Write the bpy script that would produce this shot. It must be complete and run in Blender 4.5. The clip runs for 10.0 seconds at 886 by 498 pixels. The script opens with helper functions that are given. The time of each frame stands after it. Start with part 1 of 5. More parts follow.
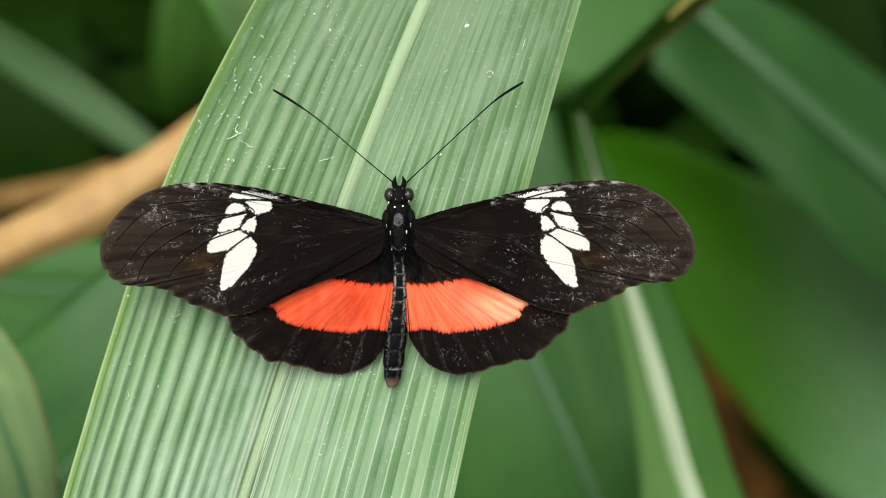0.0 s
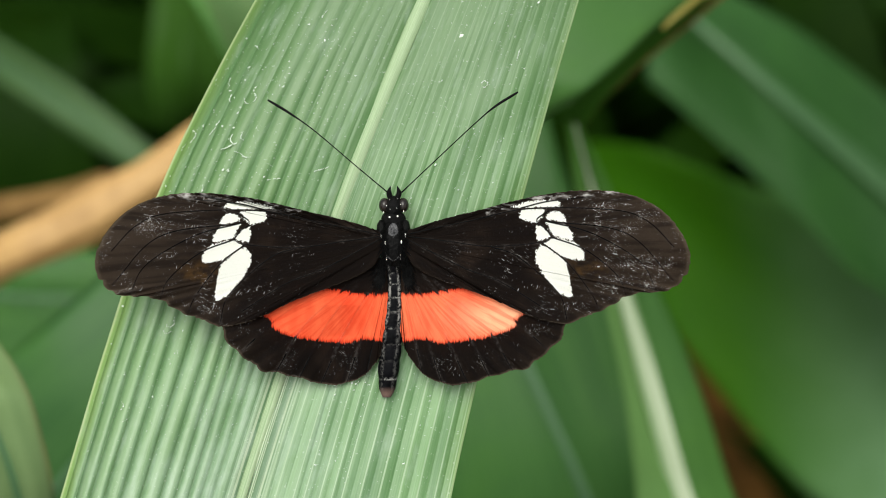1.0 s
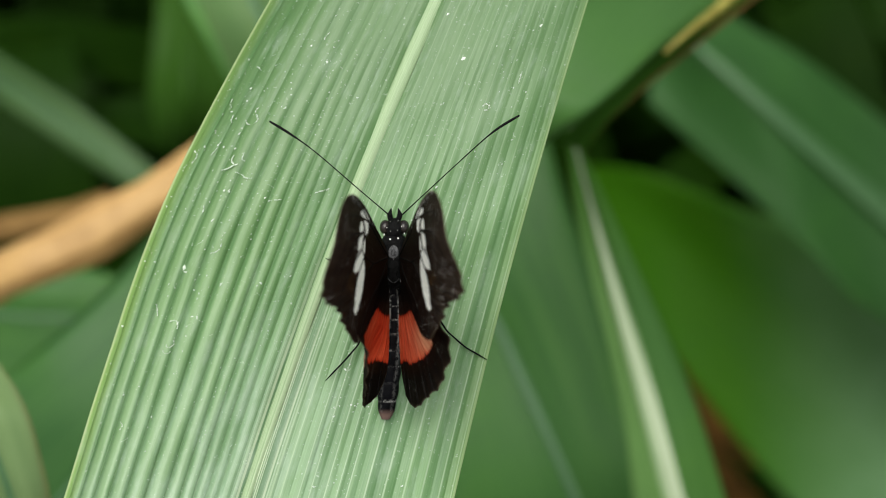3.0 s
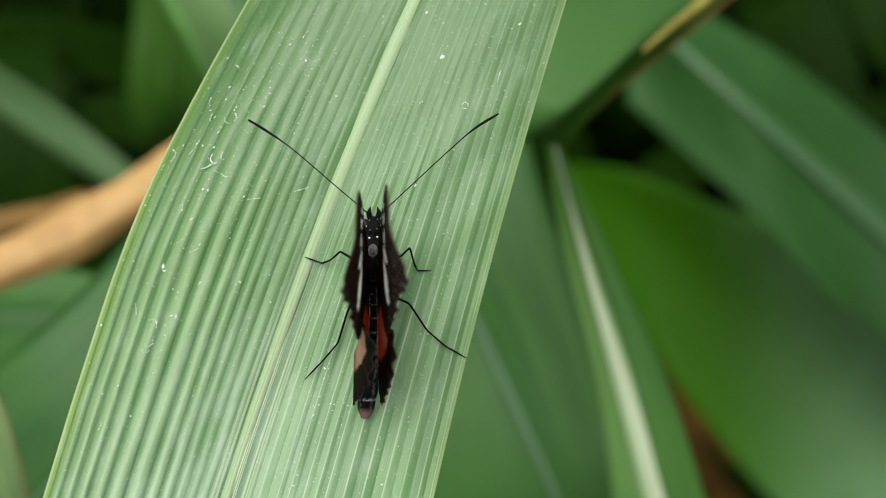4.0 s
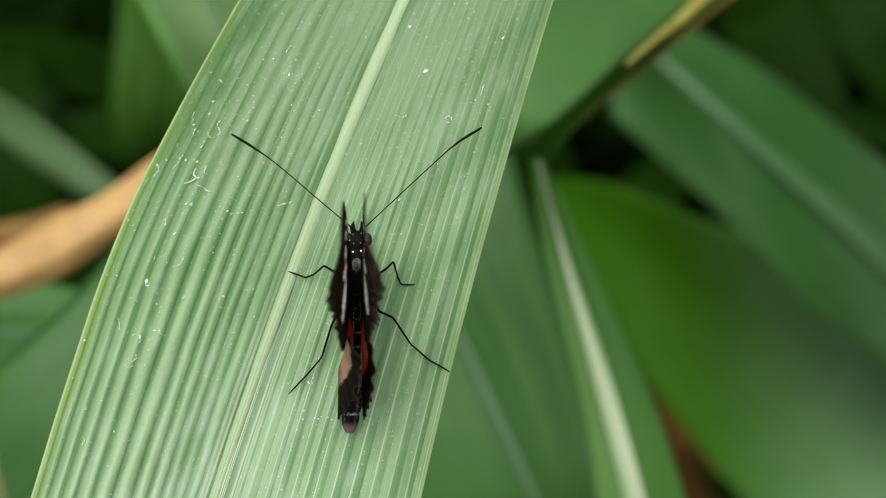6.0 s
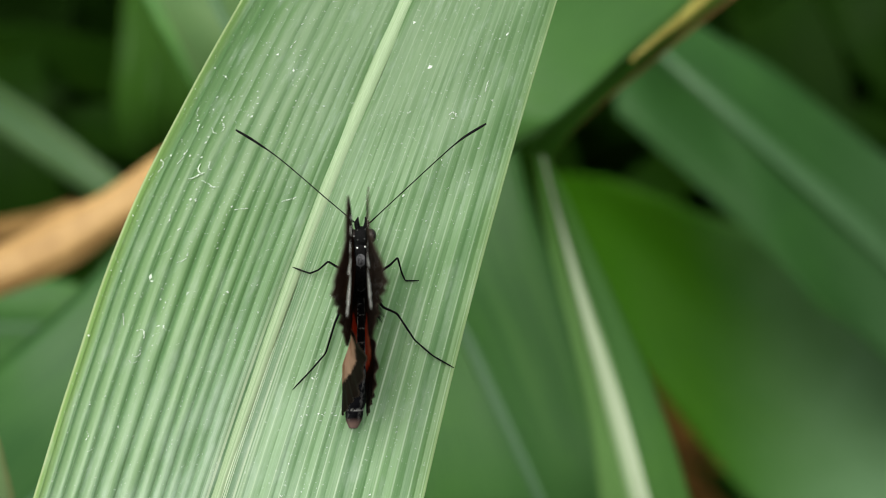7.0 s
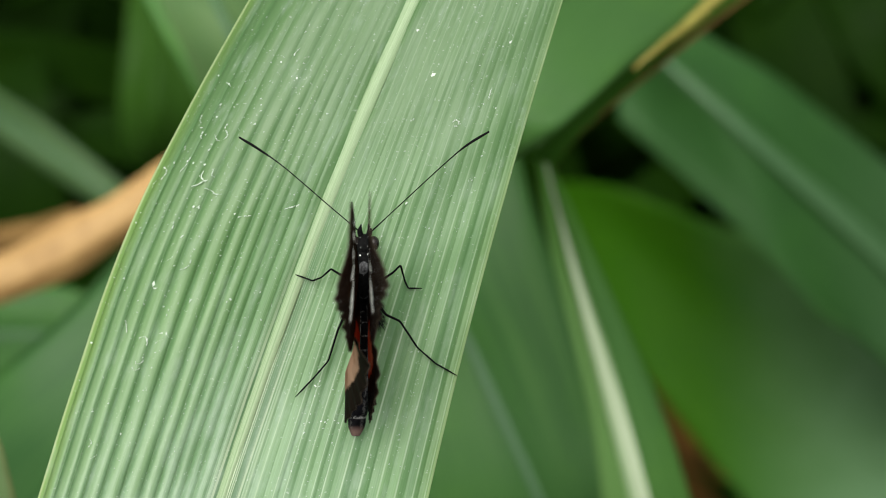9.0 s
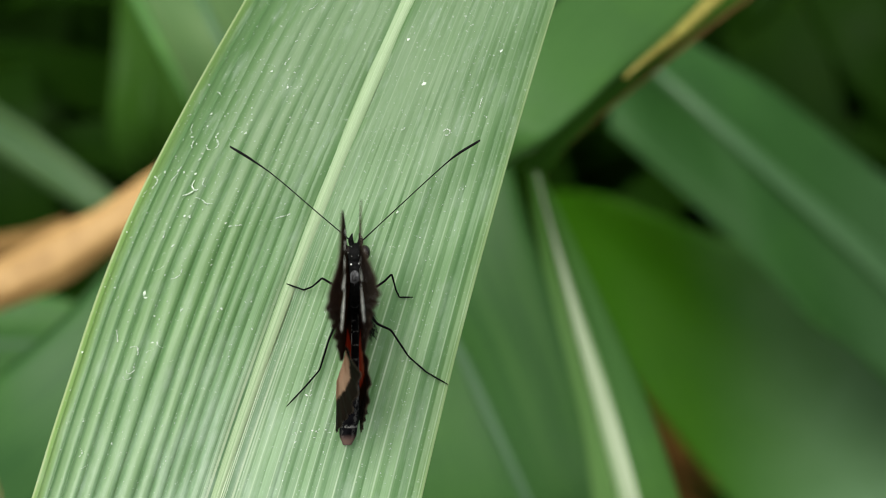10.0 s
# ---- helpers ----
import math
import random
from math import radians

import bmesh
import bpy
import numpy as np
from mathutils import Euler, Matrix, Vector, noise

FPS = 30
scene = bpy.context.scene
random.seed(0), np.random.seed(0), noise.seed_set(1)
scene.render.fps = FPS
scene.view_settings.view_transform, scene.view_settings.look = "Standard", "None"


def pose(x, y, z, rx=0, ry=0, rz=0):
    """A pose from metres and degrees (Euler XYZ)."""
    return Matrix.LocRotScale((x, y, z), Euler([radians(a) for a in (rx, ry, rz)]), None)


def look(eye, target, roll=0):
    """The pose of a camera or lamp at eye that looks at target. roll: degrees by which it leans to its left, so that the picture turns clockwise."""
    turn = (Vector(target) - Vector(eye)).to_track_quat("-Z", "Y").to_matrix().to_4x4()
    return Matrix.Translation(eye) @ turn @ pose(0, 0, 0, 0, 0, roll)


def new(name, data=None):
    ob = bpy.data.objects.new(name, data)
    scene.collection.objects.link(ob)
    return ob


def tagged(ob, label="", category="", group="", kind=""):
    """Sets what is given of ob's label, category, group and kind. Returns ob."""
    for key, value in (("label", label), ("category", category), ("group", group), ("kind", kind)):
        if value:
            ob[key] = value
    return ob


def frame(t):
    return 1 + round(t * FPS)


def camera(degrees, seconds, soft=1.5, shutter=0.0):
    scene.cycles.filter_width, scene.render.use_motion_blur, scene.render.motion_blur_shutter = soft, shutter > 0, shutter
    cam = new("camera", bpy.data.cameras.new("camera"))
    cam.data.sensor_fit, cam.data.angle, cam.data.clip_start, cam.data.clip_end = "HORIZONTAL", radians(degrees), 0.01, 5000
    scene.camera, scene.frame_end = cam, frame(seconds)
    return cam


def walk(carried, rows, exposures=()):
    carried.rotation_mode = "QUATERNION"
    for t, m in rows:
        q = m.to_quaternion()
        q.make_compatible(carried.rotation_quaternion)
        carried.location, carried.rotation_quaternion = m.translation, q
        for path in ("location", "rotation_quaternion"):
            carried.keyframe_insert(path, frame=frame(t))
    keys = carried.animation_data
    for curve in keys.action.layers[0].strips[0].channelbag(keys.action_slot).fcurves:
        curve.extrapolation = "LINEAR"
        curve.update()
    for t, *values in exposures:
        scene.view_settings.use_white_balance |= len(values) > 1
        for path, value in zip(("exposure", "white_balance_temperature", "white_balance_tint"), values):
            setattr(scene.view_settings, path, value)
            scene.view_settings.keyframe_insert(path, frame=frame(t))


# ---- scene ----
# ---- camera ----
cam = camera(26.0, 10.0, soft=1.0)
cam.data.dof.use_dof = True
cam.data.dof.focus_distance = 0.2385
cam.data.dof.aperture_fstop = 20.0

# The plant and the insect are laid out in millimetres on a plane that faces the camera:
# u to the right, v up along the plane, w out of it. SITE carries that plane into the world.
SITE = pose(0, 0, 1.0, 40, 0, 0) @ Matrix.Scale(0.001, 4)
EYE = SITE @ Vector((0, 0, 242.4))
TURNS = [
    (0.0, -0.929, 0.762, -0.308),
    (0.5, -1.234, 0.766, -0.451),
    (1.0, -0.629, 0.605, -0.355),
    (1.5, -0.386, 0.662, -0.079),
    (2.0, -0.310, 0.433, -0.124),
    (2.2, -0.188, 0.650, 0.091),
    (3.3, 0.054, 0.570, 0.115),
    (3.5, -0.068, 0.232, -0.090),
    (4.0, 0.000, 0.000, -0.000),
    (4.5, 0.311, 0.104, -0.113),
    (5.0, 0.524, -0.205, -0.010),
    (5.5, 0.479, -0.498, -0.167),
    (7.0, 0.297, -0.364, -0.042),
    (7.5, 0.256, -0.072, -0.029),
    (8.0, 0.337, -0.038, 0.119),
    (8.5, 0.492, -0.402, -0.053),
    (9.0, 0.525, -0.276, 0.047),
    (9.5, 0.688, -0.297, 0.136),
    (10.0, 0.792, -0.542, -0.052),
]
walk(cam, [(t, Matrix.Translation(EYE) @ pose(0, 0, 0, 40, 0, 0) @ pose(0, 0, 0, a, b, c)) for t, a, b, c in TURNS])

# ---- light: bright overcast day ----
world = bpy.data.worlds.new("overcast_sky")
world.use_nodes = True
scene.world = world
wn = world.node_tree
wn.nodes.clear()
sky = wn.nodes.new("ShaderNodeTexSky")
sky.sky_type = "NISHITA"
sky.sun_disc = False
sky.sun_elevation = radians(73)
sky.sun_rotation = radians(208)
sky.air_density, sky.dust_density, sky.ozone_density = 1.0, 4.0, 1.0
grey = wn.nodes.new("ShaderNodeHueSaturation")
grey.inputs["Saturation"].default_value = 0.2
back = wn.nodes.new("ShaderNodeBackground")
back.inputs["Strength"].default_value = 0.145
wout = wn.nodes.new("ShaderNodeOutputWorld")
wn.links.new(sky.outputs[0], grey.inputs["Color"])
wn.links.new(grey.outputs[0], back.inputs["Color"])
wn.links.new(back.outputs[0], wout.inputs["Surface"])

sun = new("sun", bpy.data.lights.new("sun", "SUN"))
sun.data.energy = 3.1
sun.data.angle = radians(56)
sun.data.color = (0.97, 0.97, 0.86)
sun.matrix_world = look((-0.16, -0.30, 1.1), (0, 0, 0))
scene.view_settings.exposure = 0.2


# ---- materials ----
class Nodes:
    """Short hand for one node material."""

    def __init__(self, name):
        self.mat = bpy.data.materials.new(name)
        self.mat.use_nodes = True
        self.t = self.mat.node_tree
        self.t.nodes.clear()
        self.out = self.t.nodes.new("ShaderNodeOutputMaterial")

    def put(self, socket, value):
        if isinstance(value, bpy.types.NodeSocket):
            self.t.links.new(value, socket)
        elif value is not None:
            if socket.type == "RGBA" and len(value) == 3:
                value = (*value, 1.0)
            socket.default_value = value

    def node(self, kind, **inputs):
        n = self.t.nodes.new(kind)
        for key, value in inputs.items():
            self.put(n.inputs[key.replace("_", " ")], value)
        return n

    def math(self, op, a, b=None, clamp=False):
        n = self.t.nodes.new("ShaderNodeMath")
        n.operation, n.use_clamp = op, clamp
        self.put(n.inputs[0], a)
        self.put(n.inputs[1], b)
        return n.outputs[0]

    def mix(self, fac, a, b, blend="MIX"):
        n = self.t.nodes.new("ShaderNodeMix")
        n.data_type, n.blend_type = "RGBA", blend
        self.put(n.inputs[0], fac)
        self.put(n.inputs[6], a)
        self.put(n.inputs[7], b)
        return n.outputs[2]

    def ramp(self, x, lo, hi, a=0.0, b=1.0):
        n = self.t.nodes.new("ShaderNodeMapRange")
        n.interpolation_type = "SMOOTHSTEP"
        for i, value in enumerate((x, lo, hi, a, b)):
            self.put(n.inputs[i], value)
        return n.outputs[0]

    def coords(self, which="Object", scale=(1, 1, 1), turn=(0, 0, 0)):
        n = self.t.nodes.new("ShaderNodeTexCoord")
        m = self.t.nodes.new("ShaderNodeMapping")
        m.inputs["Scale"].default_value = scale
        m.inputs["Rotation"].default_value = turn
        self.t.links.new(n.outputs[which], m.inputs["Vector"])
        return m.outputs[0]

    def strokes(self, angle, stretch, scale):
        """Noise drawn out along one direction of the object, slightly bent."""
        a = self.coords("Object", (1, 1, 1), (0, 0, angle))
        sway = self.node("ShaderNodeTexNoise", Vector=a, Scale=500.0, Detail=1.0).outputs[1]
        bent = self.t.nodes.new("ShaderNodeVectorMath")
        bent.operation = "MULTIPLY_ADD"
        self.put(bent.inputs[0], sway)
        self.put(bent.inputs[1], (0.0006, 0.0006, 0.0))
        self.put(bent.inputs[2], a)
        m = self.t.nodes.new("ShaderNodeMapping")
        m.inputs["Scale"].default_value = (stretch, 1, 1)
        self.t.links.new(bent.outputs[0], m.inputs["Vector"])
        return self.noise(m.outputs[0], scale, 1.0)

    def noise(self, vec, scale, detail=3.0, rough=0.55):
        return self.node("ShaderNodeTexNoise", Vector=vec, Scale=scale, Detail=detail, Roughness=rough).outputs[0]

    def attr(self, name):
        n = self.t.nodes.new("ShaderNodeAttribute")
        n.attribute_name = name
        return n.outputs["Fac"]

    def bump(self, height, strength, distance):
        return self.node("ShaderNodeBump", Height=height, Strength=strength, Distance=distance).outputs[0]

    def surface(self, color, rough=0.5, normal=None, spec=0.5, through_light=0.0, through_color=None, sheen=0.0, metal=0.0, coat=0.0):
        p = self.t.nodes.new("ShaderNodeBsdfPrincipled")
        self.put(p.inputs["Base Color"], color)
        self.put(p.inputs["Roughness"], rough)
        self.put(p.inputs["Specular IOR Level"], spec)
        self.put(p.inputs["Sheen Weight"], sheen)
        self.put(p.inputs["Metallic"], metal)
        self.put(p.inputs["Coat Weight"], coat)
        if normal is not None:
            self.put(p.inputs["Normal"], normal)
        shader = p.outputs[0]
        if through_light != 0.0:
            tr = self.node("ShaderNodeBsdfTranslucent", Color=through_color or color)
            if normal is not None:
                self.put(tr.inputs["Normal"], normal)
            m = self.t.nodes.new("ShaderNodeMixShader")
            self.put(m.inputs[0], through_light)
            self.t.links.new(shader, m.inputs[1])
            self.t.links.new(tr.outputs[0], m.inputs[2])
            shader = m.outputs[0]
        self.t.links.new(shader, self.out.inputs[0])
        return self.mat


def blade_material(name, dark, light, glow, ribs=60.0, rough=0.42, streak=0.5, spec=0.22, half=None, half_at=(0.40, 0.52, 0.55), base=None, base_at=(0.9, 1.9, 0.8)):
    """Grass leaf: UV x runs across the blade (0 to 1), UV y along it in decimetres."""
    n = Nodes(name)
    fine = n.noise(n.coords("UV", (ribs, 1.2, 1)), 1.0, 2.0)
    finer = n.noise(n.coords("UV", (ribs * 4.0, 5.0, 1)), 1.0, 3.0)
    broad = n.noise(n.coords("UV", (5.0, 2.5, 1)), 1.0, 2.0)
    patch = n.noise(n.coords("Object"), 45.0, 3.0)
    f = n.math("ADD", n.math("MULTIPLY", n.ramp(fine, 0.3, 0.7), streak), n.math("MULTIPLY", n.ramp(finer, 0.35, 0.65), 0.5 - streak * 0.4))
    f = n.math("ADD", f, n.math("MULTIPLY", n.math("SUBTRACT", broad, 0.5), 0.7), clamp=True)
    col = n.mix(f, dark, light)
    col = n.mix(n.ramp(patch, 0.45, 0.75, 0.0, 0.35), col, glow)
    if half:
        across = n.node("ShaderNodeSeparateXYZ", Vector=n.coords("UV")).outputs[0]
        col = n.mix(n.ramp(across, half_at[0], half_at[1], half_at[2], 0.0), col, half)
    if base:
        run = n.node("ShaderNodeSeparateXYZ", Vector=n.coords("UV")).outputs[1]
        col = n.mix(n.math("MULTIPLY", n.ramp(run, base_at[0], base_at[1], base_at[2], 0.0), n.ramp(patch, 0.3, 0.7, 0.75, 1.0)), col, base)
    h = n.math("ADD", n.math("MULTIPLY", fine, 0.7), n.math("MULTIPLY", finer, 0.3))
    return n.surface(col, n.ramp(broad, 0.2, 0.8, rough - 0.06, rough + 0.1), n.bump(h, 0.35, 0.0003), spec, 0.30, n.mix(0.6, col, glow))


def main_blade_material():
    """Pleated upper blade: attribute rib holds how far each point lies from a raised vein."""
    n = Nodes("pleated_leaf")
    rib = n.attr("rib")
    side = n.attr("side")
    fine = n.noise(n.coords("UV", (90.0, 0.8, 1)), 1.0, 2.0)
    finer = n.noise(n.coords("UV", (330.0, 2.2, 1)), 1.0, 3.0)
    broad = n.noise(n.coords("UV", (9.0, 1.0, 1)), 1.0, 2.0)
    wax = n.noise(n.coords("UV", (24.0, 14.0, 1)), 1.0, 4.0, 0.65)
    left = n.attr("left")
    f = n.math("ADD", n.math("MULTIPLY", n.ramp(fine, 0.36, 0.64), n.ramp(left, 0.0, 1.0, 0.30, 0.14)), n.math("MULTIPLY", n.ramp(finer, 0.40, 0.60), n.ramp(left, 0.0, 1.0, 0.26, 0.18)))
    f = n.math("ADD", f, n.math("MULTIPLY", n.math("SUBTRACT", broad, 0.5), 0.3))
    f = n.math("ADD", f, n.math("MULTIPLY", n.math("SUBTRACT", n.attr("strip"), 0.4), n.ramp(left, 0.0, 1.0, 0.60, 0.2)), clamp=True)
    col = n.mix(f, (0.070, 0.168, 0.054), (0.178, 0.318, 0.136))
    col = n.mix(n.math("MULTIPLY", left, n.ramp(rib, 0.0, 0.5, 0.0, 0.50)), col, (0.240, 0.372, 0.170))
    # The sky's sheen on the lower blade is painted in as a pale tint.
    col = n.mix(n.math("MULTIPLY", n.attr("sky_sheen"), n.ramp(wax, 0.3, 0.65, 0.14, 0.48)), col, (0.40, 0.51, 0.41))
    # Darker tint towards the upper end: shade painted into the blade colour.
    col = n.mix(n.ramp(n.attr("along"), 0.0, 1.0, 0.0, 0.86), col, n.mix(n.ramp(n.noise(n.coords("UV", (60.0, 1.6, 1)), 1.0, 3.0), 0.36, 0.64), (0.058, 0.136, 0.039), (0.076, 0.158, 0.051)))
    strand = n.noise(n.coords("UV", (260.0, 0.30, 1)), 1.0, 3.0)
    core = n.mix(n.ramp(strand, 0.44, 0.57), (0.060, 0.135, 0.060), (0.48, 0.56, 0.38))
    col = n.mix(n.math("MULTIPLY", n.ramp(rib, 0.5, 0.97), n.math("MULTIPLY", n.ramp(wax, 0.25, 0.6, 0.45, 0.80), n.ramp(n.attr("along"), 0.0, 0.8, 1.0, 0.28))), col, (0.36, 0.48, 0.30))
    col = n.mix(n.attr("core"), col, core)
    # yellowish margins with a hair-thin pale rim
    col = n.mix(n.math("MULTIPLY", n.ramp(side, 0.91, 0.975, 0.0, 0.55), n.math("MULTIPLY", n.ramp(n.attr("along"), 0.0, 1.0, 1.0, 0.55), n.ramp(left, 0.0, 1.0, 0.3, 1.0))), col, (0.215, 0.350, 0.060))
    col = n.mix(n.math("MULTIPLY", n.ramp(side, 0.984, 0.992, 0.0, 0.75), n.ramp(left, 0.0, 1.0, 0.5, 1.0)), col, (0.42, 0.52, 0.26))
    col = n.mix(n.ramp(wax, 0.50, 0.74, 0.0, 0.25), col, (0.40, 0.48, 0.40))
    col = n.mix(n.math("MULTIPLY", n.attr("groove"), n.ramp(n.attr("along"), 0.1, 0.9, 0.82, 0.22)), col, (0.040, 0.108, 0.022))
    col = n.mix(n.ramp(n.noise(n.coords("Object"), 2600.0, 2.0), 0.66, 0.74, 0.0, 0.35), col, (0.62, 0.68, 0.58))
    h = n.math("ADD", n.math("MULTIPLY", fine, 0.6), n.math("MULTIPLY", finer, 0.4))
    return n.surface(col, n.ramp(wax, 0.3, 0.7, 0.34, 0.52), n.bump(h, 0.32, 0.00025), 0.5, 0.18, (0.20, 0.42, 0.05))


def rib_material(name, a, b, edge=None):
    n = Nodes(name)
    s = n.noise(n.coords("UV", (14.0, 0.9, 1)), 1.0, 3.0)
    col = n.mix(n.ramp(s, 0.35, 0.65), a, b)
    if edge:
        across = n.node("ShaderNodeSeparateXYZ", Vector=n.coords("UV")).outputs[0]
        col = n.mix(n.ramp(n.math("ABSOLUTE", n.math("SUBTRACT", across, 0.5)), 0.12, 0.48), col, edge)
    return n.surface(col, 0.45, n.bump(s, 0.4, 0.0003), 0.5, 0.15, b)


def mottled(name, a, b, scale, rough, bump=0.4, distance=0.0004, through_light=0.0, stretch=(1, 1, 1), spec=0.5, sheen=0.0):
    n = Nodes(name)
    s = n.noise(n.coords("Object", stretch), scale, 5.0, 0.6)
    g = n.noise(n.coords("Object", stretch), scale * 0.22, 3.0)
    f = n.math("ADD", n.math("MULTIPLY", n.ramp(s, 0.3, 0.7), 0.6), n.math("MULTIPLY", n.ramp(g, 0.3, 0.7), 0.4))
    return n.surface(n.mix(f, a, b), rough, n.bump(s, bump, distance), spec, through_light, b, sheen)


def wing_upper(name):
    """Scaled upper face: white and red fields come from signed distances in millimetres."""
    n = Nodes(name)
    pos = n.coords("Object")
    ragged = n.math("SUBTRACT", n.noise(pos, 3200.0, 3.0, 0.7), 0.5)
    frayed = n.math("SUBTRACT", n.noise(n.coords("Object", (1.0, 0.16, 1.0)), 5200.0, 2.0, 0.6), 0.5)
    span = n.attr("span")
    soft = n.noise(pos, 160.0, 3.0)
    where = n.noise(pos, 210.0, 3.0, 0.65)
    col = n.mix(n.ramp(span, 0.40, 0.95), (0.0060, 0.0042, 0.0034), (0.034, 0.025, 0.018))
    col = n.mix(n.ramp(soft, 0.5, 0.75, 0.0, 0.5), col, (0.026, 0.017, 0.012))
    rays = n.noise(n.coords("UV", (70.0, 1.4, 1)), 1.0, 3.0)
    col = n.mix(n.ramp(rays, 0.44, 0.58, 0.0, 0.55), col, (0.004, 0.0035, 0.0035))
    rust = n.attr("rust")
    col = n.mix(n.math("MULTIPLY", n.ramp(rust, 0.0, 1.0, 0.0, 0.5), n.ramp(n.noise(pos, 700.0, 4.0, 0.7), 0.42, 0.62)), col, (0.085, 0.045, 0.014))
    tone = n.noise(n.coords("Object", (1.0, 0.35, 1.0)), 260.0, 3.0)
    red = n.mix(n.ramp(tone, 0.3, 0.7), (0.74, 0.075, 0.028), (0.86, 0.15, 0.06))
    # pale: a highlight painted into the right hindwing's red band
    red = n.mix(n.ramp(n.attr("pale"), 0.0, 1.0, 0.0, 0.95), red, (0.94, 0.46, 0.26))
    r = n.math("ADD", n.attr("red"), n.math("MULTIPLY", frayed, 0.95))
    # black runs a little way into the red along the veins
    r = n.math("SUBTRACT", r, n.ramp(n.attr("vein"), 0.02, 0.24, 0.20, 0.0))
    red = n.mix(n.ramp(rays, 0.45, 0.62, 0.0, 0.4), red, (0.66, 0.045, 0.016))
    red = n.mix(n.ramp(r, 0.0, 0.55, 0.7, 0.0), red, (0.52, 0.03, 0.010))
    col = n.mix(n.ramp(r, -0.10, 0.14), col, red)
    w = n.math("ADD", n.attr("white"), n.math("MULTIPLY", ragged, 1.0))
    col = n.mix(n.ramp(w, -0.03, 0.04), col, (0.97, 0.96, 0.90))
    col = n.mix(n.math("MULTIPLY", n.ramp(n.attr("vein"), 0.05, 0.16, 0.85, 0.0), n.ramp(r, -0.2, 0.3, 1.0, 0.12)), col, (0.006, 0.005, 0.005))
    along = n.math("MULTIPLY", n.ramp(n.attr("vein"), 0.10, 0.34, 1.0, 0.0), n.ramp(n.noise(pos, 2400.0, 3.0, 0.7), 0.42, 0.58))
    col = n.mix(n.math("MULTIPLY", n.math("MULTIPLY", along, n.ramp(w, -0.2, 0.0, 1.0, 0.0)), n.ramp(where, 0.42, 0.62, 0.0, 0.06)), col, (0.46, 0.40, 0.36))
    # rubbed scales: grains that crowd into scuffs along the rays, and a few hair-fine scratches
    sweep = n.noise(n.coords("UV", (46.0, 2.6, 1)), 1.0, 3.0)
    crowd = n.math("ADD", n.math("MULTIPLY", where, 0.62), n.math("MULTIPLY", sweep, 0.5))
    crowd = n.math("ADD", crowd, n.ramp(span, 0.2, 0.8, -0.16, 0.02))
    limit = n.ramp(crowd, 0.46, 0.80, 0.75, 0.565)
    grain = n.noise(n.coords("Object", (1.0, 0.6, 1.0), (0, 0, 0.6)), 11000.0, 2.0, 0.75)
    f = n.ramp(n.math("SUBTRACT", grain, limit), 0.0, 0.035)
    line_a = n.math("MULTIPLY", n.ramp(n.noise(n.coords("UV", (520.0, 9.0, 1)), 1.0, 1.0), 0.70, 0.73), n.ramp(crowd, 0.50, 0.60))
    line_b = n.math("MULTIPLY", n.ramp(n.strokes(0.5, 0.16, 9600.0), 0.68, 0.70), n.ramp(where, 0.55, 0.62))
    line_c = n.math("MULTIPLY", n.ramp(n.strokes(1.9, 0.13, 9200.0), 0.68, 0.70), n.ramp(sweep, 0.54, 0.61))
    f = n.math("MAXIMUM", f, n.math("MAXIMUM", n.math("MULTIPLY", line_a, 0.5), n.math("MULTIPLY", n.math("MAXIMUM", line_b, line_c), n.ramp(span, 0.15, 0.7, 0.12, 0.9))))
    f = n.math("MULTIPLY", f, n.ramp(r, -0.1, 0.2, 1.0, 0.12))
    f = n.math("MULTIPLY", f, n.ramp(n.attr("red"), -9.0, -8.0, 1.0, 0.55))
    lead = n.math("MULTIPLY", n.ramp(n.attr("lead"), 0.0, 1.0), n.ramp(n.noise(n.coords("Object", (0.35, 1.0, 1.0)), 1900.0, 3.0), 0.48, 0.66))
    f = n.math("MAXIMUM", f, n.math("MULTIPLY", lead, 0.6))
    col = n.mix(n.math("MULTIPLY", f, n.ramp(n.noise(pos, 900.0, 2.0), 0.35, 0.65, 0.40, 1.0)), col, (0.82, 0.78, 0.73))
    col = n.mix(n.math("MULTIPLY", n.attr("rim"), 0.3), col, (0.16, 0.125, 0.085))
    h = n.math("ADD", n.noise(pos, 2600.0, 2.0), n.math("MULTIPLY", rays, 1.5))
    thin = n.mix(n.math("MAXIMUM", n.ramp(w, -0.03, 0.04), n.ramp(r, -0.06, 0.1)), n.mix(0.6, col, (0.36, 0.19, 0.11)), col)
    clear = n.ramp(w, -0.03, 0.04, 0.26, 0.48)
    return n.surface(col, 0.65, n.bump(h, 0.35, 0.00012), 0.022, clear, thin)


